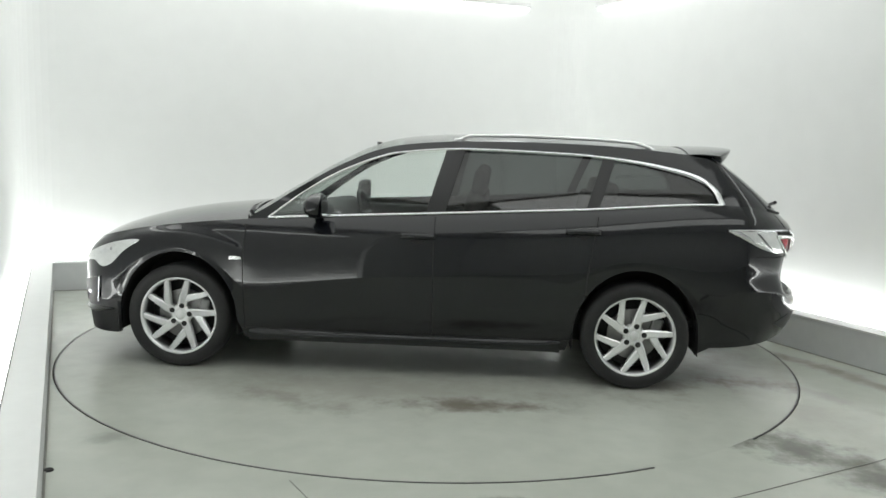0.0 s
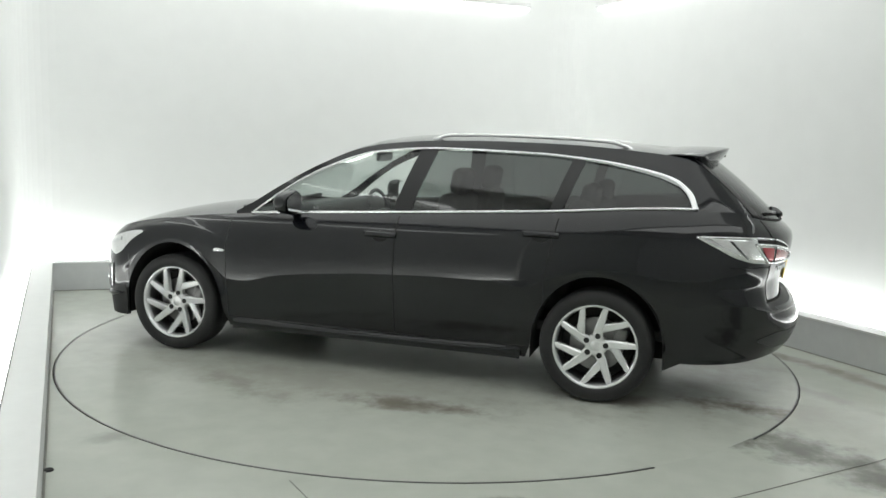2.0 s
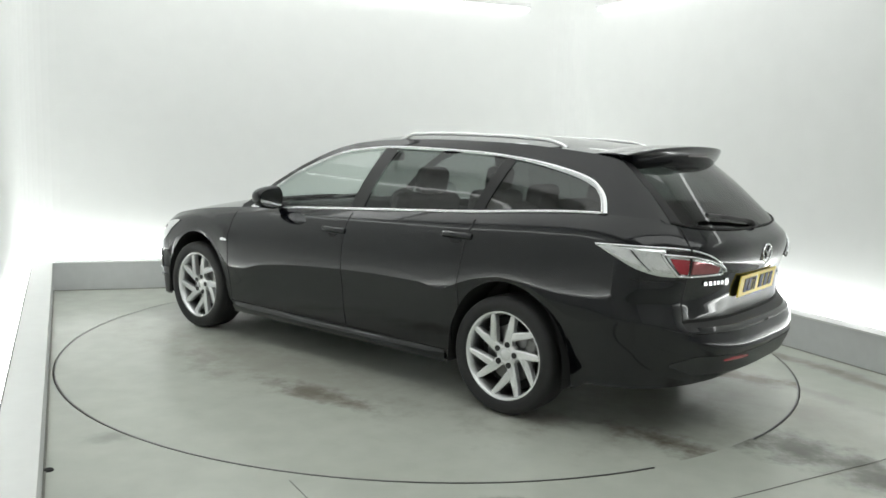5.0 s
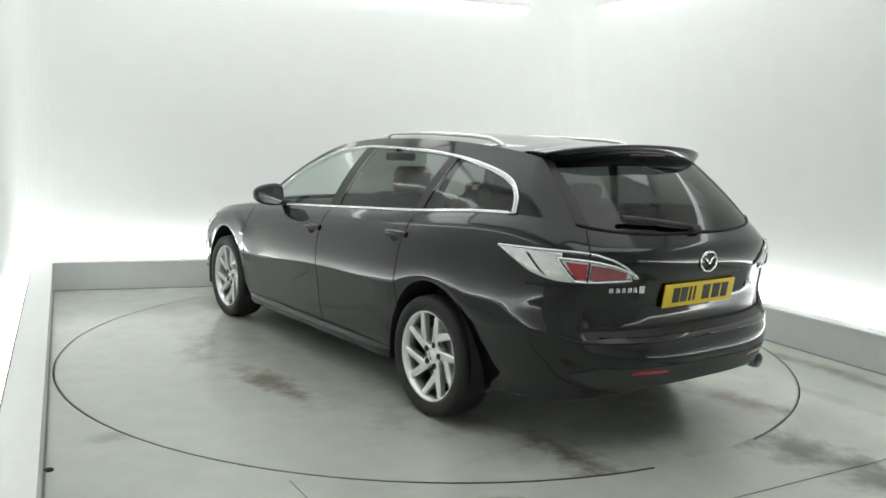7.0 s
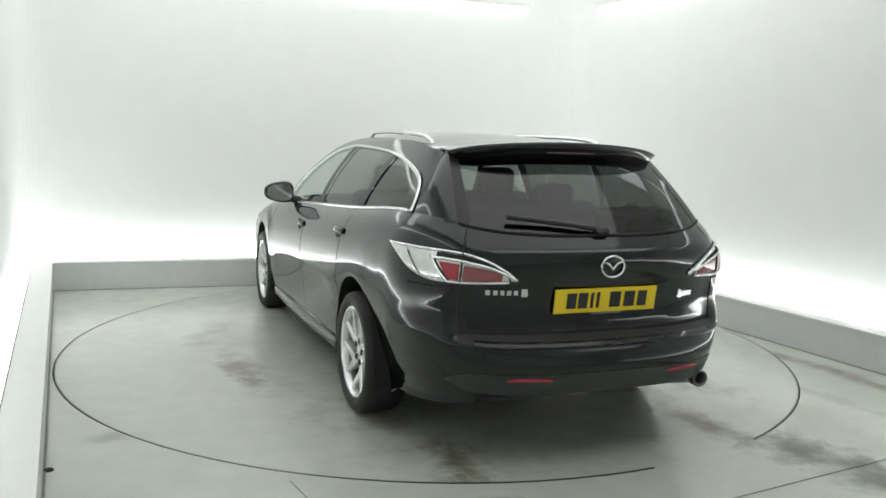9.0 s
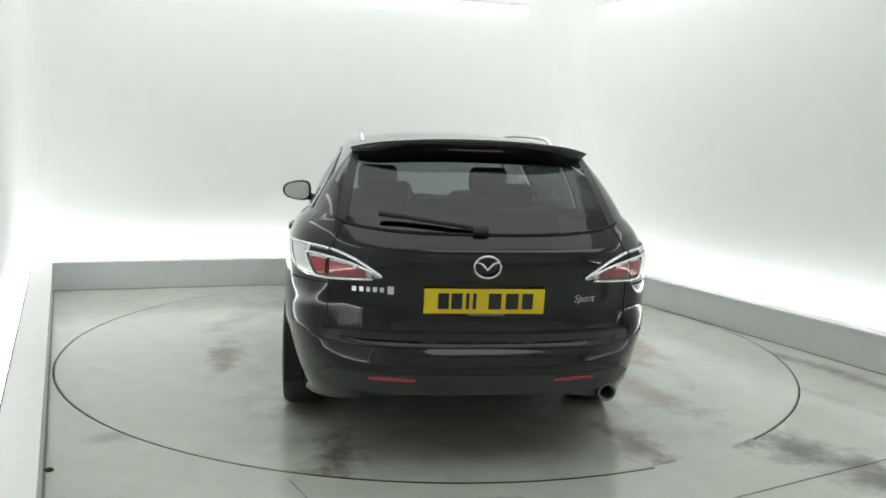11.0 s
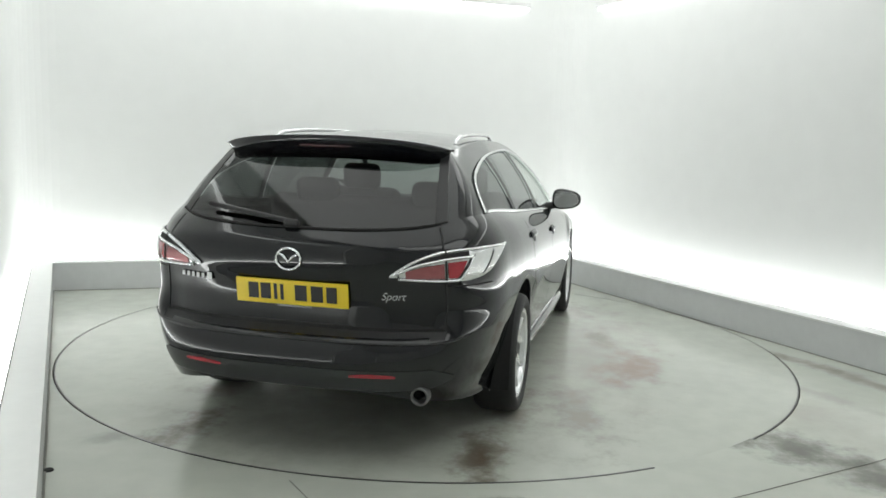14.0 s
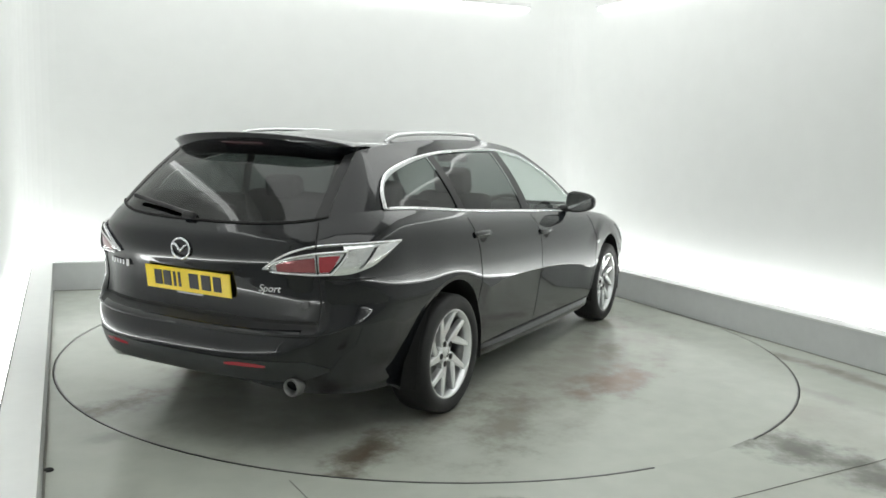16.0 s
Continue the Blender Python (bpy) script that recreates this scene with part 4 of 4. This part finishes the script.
        part("plate_bar", box(bmesh.new(), (0.004, w, 0.070), (-2.3402, y, 0.742), (0, -8, 0)), MAT["plate_black"], plate, "plain black bar")
    part("plate_note", box(bmesh.new(), (0.003, 0.16, 0.008), (-2.3275, -0.01, 0.681), (0, -8, 0)), MAT["steel"], car)
    # round emblem: a ring and a bent wing
    z, x = 0.893, -2.375
    emblem = part("tail_emblem", tube(bmesh.new(), [(x + 0.002 * math.cos(a), 0.056 * math.cos(a), z + 0.046 * math.sin(a)) for a in [2 * math.pi * k / 32 for k in range(33)]], 0.0055, 8), MAT["badge"], car, "round silver emblem", True)
    part("emblem_wing", tube(bmesh.new(), [(x, 0.046, z + 0.022), (x, 0.024, z + 0.014), (x, 0.0, z - 0.012), (x, -0.024, z + 0.014), (x, -0.046, z + 0.022)], 0.0062, 8), MAT["badge"], emblem, "", True)
    # silver script badges: plain bars on one side, a word on the other
    for k, (y, w) in enumerate(((0.548, 0.026), (0.518, 0.024), (0.490, 0.022), (0.462, 0.024), (0.434, 0.022), (0.398, 0.034))):
        p = on_tail(turn_at(y, 0.785), 0.785, 0.007)
        part("script_bar", box(bmesh.new(), (0.004, w * 0.8, 0.021 if k < 5 else 0.034), (p.x, p.y, p.z), (0, 0, -24 + 60 * (0.55 - y)), 0.001), MAT["badge"], car, "plain silver bar of the script badge")
    text = bpy.data.curves.new("word", "FONT")
    text.body, text.size, text.extrude, text.shear, text.align_x = "Sport", 0.046, 0.0015, 0.3, "CENTER"
    word = new("word", text)
    dg = bpy.context.evaluated_depsgraph_get()
    dg.update()
    me = bpy.data.meshes.new_from_object(word.evaluated_get(dg))
    bpy.data.objects.remove(word)
    me.materials.clear()
    me.materials.append(MAT["badge"])
    p = on_tail(turn_at(0.445, 0.742), 0.735, 0.004)
    sign = link("word_badge", me, car, "silver word badge")
    sign.matrix_basis = Matrix.Translation((p.x, -p.y, p.z)) @ pose(0, 0, 0, 90, 0, -90 + 16)
    # exhaust tip
    bm = bmesh.new()
    revolve(bm, [(0.028, 0.03), (0.030, 0.09), (0.038, 0.095), (0.042, 0.085), (0.041, 0.045), (0.036, 0.035)], 28)
    bmesh.ops.rotate(bm, verts=bm.verts, matrix=Matrix.Rotation(radians(90), 3, "Z"))
    bmesh.ops.translate(bm, verts=bm.verts, vec=(-2.215, -0.575, 0.326))
    part("exhaust_tip", bm, MAT["steel"], car, "round dark steel exhaust tip", True)
    part("exhaust_bore", revolve_bore(), MAT["dark"], car)
    part("exhaust_pipe", tube(bmesh.new(), [(-1.9, -0.56, 0.30), (-2.10, -0.575, 0.326), (-2.262, -0.575, 0.326)], 0.030, 12), MAT["under"], car, "", True)


def revolve_bore():
    bm = bmesh.new()
    bmesh.ops.create_cone(bm, cap_ends=True, segments=20, radius1=0.029, radius2=0.029, depth=0.02, matrix=pose(-2.245, -0.575, 0.326, 0, 90, 0))
    return bm


def build_under(car):
    bm = bmesh.new()
    box(bm, (4.0, 1.10, 0.14), (0.06, 0, 0.27), (0, 0, 0), 0.03)
    part("floor_pan", bm, MAT["under"], car)
    part("side_pan", box(bmesh.new(), (1.86, 1.52, 0.10), (0.0, 0, 0.26), (0, 0, 0), 0.02), MAT["under"], car)
    for c in (-AXLE, AXLE):
        for side in (1, -1):
            bm = bmesh.new()
            n = 24
            for y0, y1 in ((0.56, 0.868),):
                a = [[bm.verts.new((c + (ARCH_R + 0.004) * math.cos(math.pi * k / n), side * y, HUB_Z - 0.10 * (k in (0, n)) + (ARCH_H + 0.004) * math.sin(math.pi * k / n))) for k in range(n + 1)] for y in (y0, y1)]
                for k in range(n):
                    bm.faces.new((a[0][k], a[0][k + 1], a[1][k + 1], a[1][k]))
                bm.faces.new(a[0])
            part("wheel_well", bm, MAT["under"], car, "", True)
    # rear valance under the bumper
    part("rear_valance", box(bmesh.new(), (0.30, 1.15, 0.05), (-2.12, 0, 0.36), (0, -6, 0), 0.02), MAT["under"], car)


def build_wheel(car):
    """One wheel with its hub at the origin, its face towards +y."""
    wheel = new("wheel")
    wheel.parent = car
    bm = revolve(bmesh.new(), [(0.226, 0.075), (0.236, 0.098), (0.258, 0.108), (0.288, 0.108), (0.303, 0.098), (0.311, 0.080), (0.314, 0.050), (0.314, -0.050), (0.311, -0.085), (0.296, -0.108), (0.262, -0.110), (0.232, -0.09)], 64)
    part("tyre", bm, MAT["rubber"], wheel, "black low-profile tyre", True)
    bm = revolve(bmesh.new(), [(0.216, 0.060), (0.222, 0.090), (0.232, 0.098), (0.238, 0.092), (0.232, 0.070)], 64)
    part("rim", bm, MAT["alloy"], wheel, "silver twisted-spoke alloy rim", True)
    part("barrel", revolve(bmesh.new(), [(0.231, 0.071), (0.215, 0.052), (0.208, 0.0), (0.206, -0.09), (0.236, -0.095)], 64), MAT["steel"], wheel, "dull grey wheel barrel", True)
    # spokes: five pairs, swept to one side
    def bar(bm, path, w0, w1, y0, y1, deep):
        pts = [Vector(p) for p in path]
        rings = []
        for k, p in enumerate(pts):
            f = k / (len(pts) - 1)
            d = (pts[min(k + 1, len(pts) - 1)] - pts[max(k - 1, 0)]).normalized()
            s = Vector((-d.y, d.x)) * (w0 + (w1 - w0) * f) / 2
            y = y0 + (y1 - y0) * f
            rings.append([bm.verts.new((q.x, h, q.y)) for q, h in ((p - s, y - deep), (p - s * 0.95, y - 0.006), (p - s * 0.6, y), (p + s * 0.6, y), (p + s * 0.95, y - 0.006), (p + s, y - deep))])
        for a, b in zip(rings, rings[1:]):
            for k in range(6):
                bm.faces.new((a[k], a[(k + 1) % 6], b[(k + 1) % 6], b[k]))
        bm.faces.new(rings[0])
        bm.faces.new(rings[-1][::-1])
    def polar(r, a):
        return (r * math.cos(radians(a)), r * math.sin(radians(a)))
    for k in range(5):
        a = 101 + 72 * k
        bm = bmesh.new()
        bar(bm, [polar(0.035, a), polar(0.09, a - 2), polar(0.14, a), polar(0.19, a + 1), polar(0.228, a + 2)], 0.060, 0.030, 0.062, 0.082, 0.035)
        inner, rim_end = Vector(polar(0.095, a - 3)), Vector(polar(0.229, a + 41))
        bar(bm, [inner.lerp(rim_end, k / 3) for k in range(4)], 0.052, 0.030, 0.063, 0.082, 0.035)
        part("spoke", bm, MAT["alloy"], wheel)
    bm = revolve(bmesh.new(), [(0.001, 0.066), (0.027, 0.066), (0.030, 0.060), (0.033, 0.063), (0.056, 0.061), (0.064, 0.050), (0.066, 0.02)], 40)
    part("hub_cap", bm, MAT["alloy"], wheel, "", True)
    for k in range(5):
        q = polar(0.057, 101 + 72 * k)
        bm = bmesh.new()
        bmesh.ops.create_cone(bm, cap_ends=True, segments=12, radius1=0.016, radius2=0.014, depth=0.016, matrix=pose(q[0], 0.060, q[1], 90, 0, 0))
        part("wheel_nut", bm, MAT["dark"], wheel)
    bm = revolve(bmesh.new(), [(0.05, 0.012), (0.150, 0.012), (0.150, -0.012), (0.05, -0.012)], 40, True)
    part("brake_disc", bm, MAT["steel"], wheel)
    part("brake_caliper", box(bmesh.new(), (0.07, 0.06, 0.15), (-0.125, 0.0, 0.03), (0, -15, 0), 0.015), MAT["steel"], wheel)
    bm = revolve(bmesh.new(), [(0.001, -0.02), (0.2, -0.02), (0.213, -0.05)], 32)
    part("wheel_back", bm, MAT["under"], wheel)
    return wheel


def build_cabin(car):
    part("cabin_floor", box(bmesh.new(), (3.3, 1.40, 0.06), (-0.45, 0, 0.37), (0, 0, 0), 0.01), MAT["cabin"], car)
    part("dashboard", box(bmesh.new(), (0.42, 1.40, 0.30), (0.72, 0, 0.80), (0, 8, 0), 0.07, 4), MAT["cabin"], car, "dark dashboard", True)
    part("load_cover", box(bmesh.new(), (0.60, 1.10, 0.02), (-1.75, 0, 0.90), (0, 0, 0), 0.006), MAT["cabin"], car)
    for side in (1, -1):
        part("door_card", box(bmesh.new(), (1.7, 0.05, 0.5), (0.0, side * 0.73, 0.66), (0, 0, 0), 0.02), MAT["cabin"], car)
        seat(car, "front_seat", -0.05, side * 0.36, 0.50, [side * 0.36], 1.16)
    seat(car, "rear_bench", -0.85, 0, 1.26, [0.34, -0.34], 1.10)
    ring = [(0.42 + 0.06 * math.sin(a), -0.36 + 0.185 * math.cos(a), 0.86 + 0.165 * math.sin(a)) for a in [2 * math.pi * k / 32 for k in range(33)]]
    part("steering_wheel", tube(bmesh.new(), ring, 0.014, 8), MAT["cabin"], car, "dark steering wheel", True)
    part("steering_boss", box(bmesh.new(), (0.05, 0.30, 0.06), (0.43, -0.36, 0.855), (0, -20, 0), 0.02), MAT["cabin"], car)
    part("inner_mirror", box(bmesh.new(), (0.03, 0.24, 0.06), (0.26, 0, 1.285), (0, -8, 0), 0.012), MAT["cabin"], car, "dark inner mirror")
    part("mirror_stem", box(bmesh.new(), (0.03, 0.03, 0.09), (0.285, 0, 1.34)), MAT["cabin"], car)
    rows = [[on_top(0.0 - 1.70 * i / 20, -0.9 + 1.8 * j / 12, -0.03) for j in range(13)] for i in range(21)]
    link("head_lining", grid_mesh("head_lining", rows, MAT["lining"]), car, "pale head lining")


def seat(car, name, x, y, width, rests, rest_z):
    cushion = part(name, box(bmesh.new(), (0.52, width, 0.16), (x, y, 0.54), (0, -6, 0), 0.05, 3), MAT["seat"], car, "dark grey fabric seat", True)
    part("backrest", box(bmesh.new(), (0.14, width, 0.58), (x - 0.30, y, 0.80), (0, -12, 0), 0.05, 3), MAT["seat"], cushion, "", True)
    for at in rests:
        part("rest_post", box(bmesh.new(), (0.02, 0.09, 0.16), (x - 0.36, at, rest_z - 0.10), (0, -10, 0), 0.005), MAT["chrome"], cushion)
        part("head_rest", box(bmesh.new(), (0.10, 0.25, 0.17), (x - 0.37, at, rest_z), (0, -10, 0), 0.045, 4), MAT["seat"], cushion, "dark headrest", True)


def build_car():
    car = thing("estate_car", "glossy black estate car with silver wheels on the turntable", "car")
    build_shell(car)
    build_seams(car)
    build_house(car)
    build_rear_lamps(car)
    build_under(car)
    build_cabin(car)
    first = build_wheel(car)
    places = [(AXLE, 0.775, 1), (-AXLE, 0.775, 1), (AXLE, -0.775, -1), (-AXLE, -0.775, -1)]
    for k, (x, y, s) in enumerate(places):
        m = pose(x, y, HUB_Z + 0.002, 0, (0, 0, 20, 35)[k], 0 if s == 1 else 180)
        if k == 0:
            first.matrix_basis = m
        else:
            w = copy_thing(first, m)
            w.parent = car
    return car


MAT["lining"] = material("pale head lining", (0.35, 0.35, 0.34), 0.9, vary=0.05, scale=20)
build_room()
turntable = build_turntable()
estate = build_car()


# ------------------------------------------------------------ what moves
def motions():
    """The turntable turns evenly and carries the car."""
    rows_disc, rows_car = [], []
    for k in range(17):
        t = 1.0 * k
        a = 175.55 - 7.13 * t
        turn = pose(0, 0, 0, 0, 0, a)
        rows_disc.append((t, turn))
        rows_car.append((t, turn @ pose(0.0916, 0.0504, 0)))
    walk(turntable, rows_disc)
    walk(estate, rows_car)


motions()
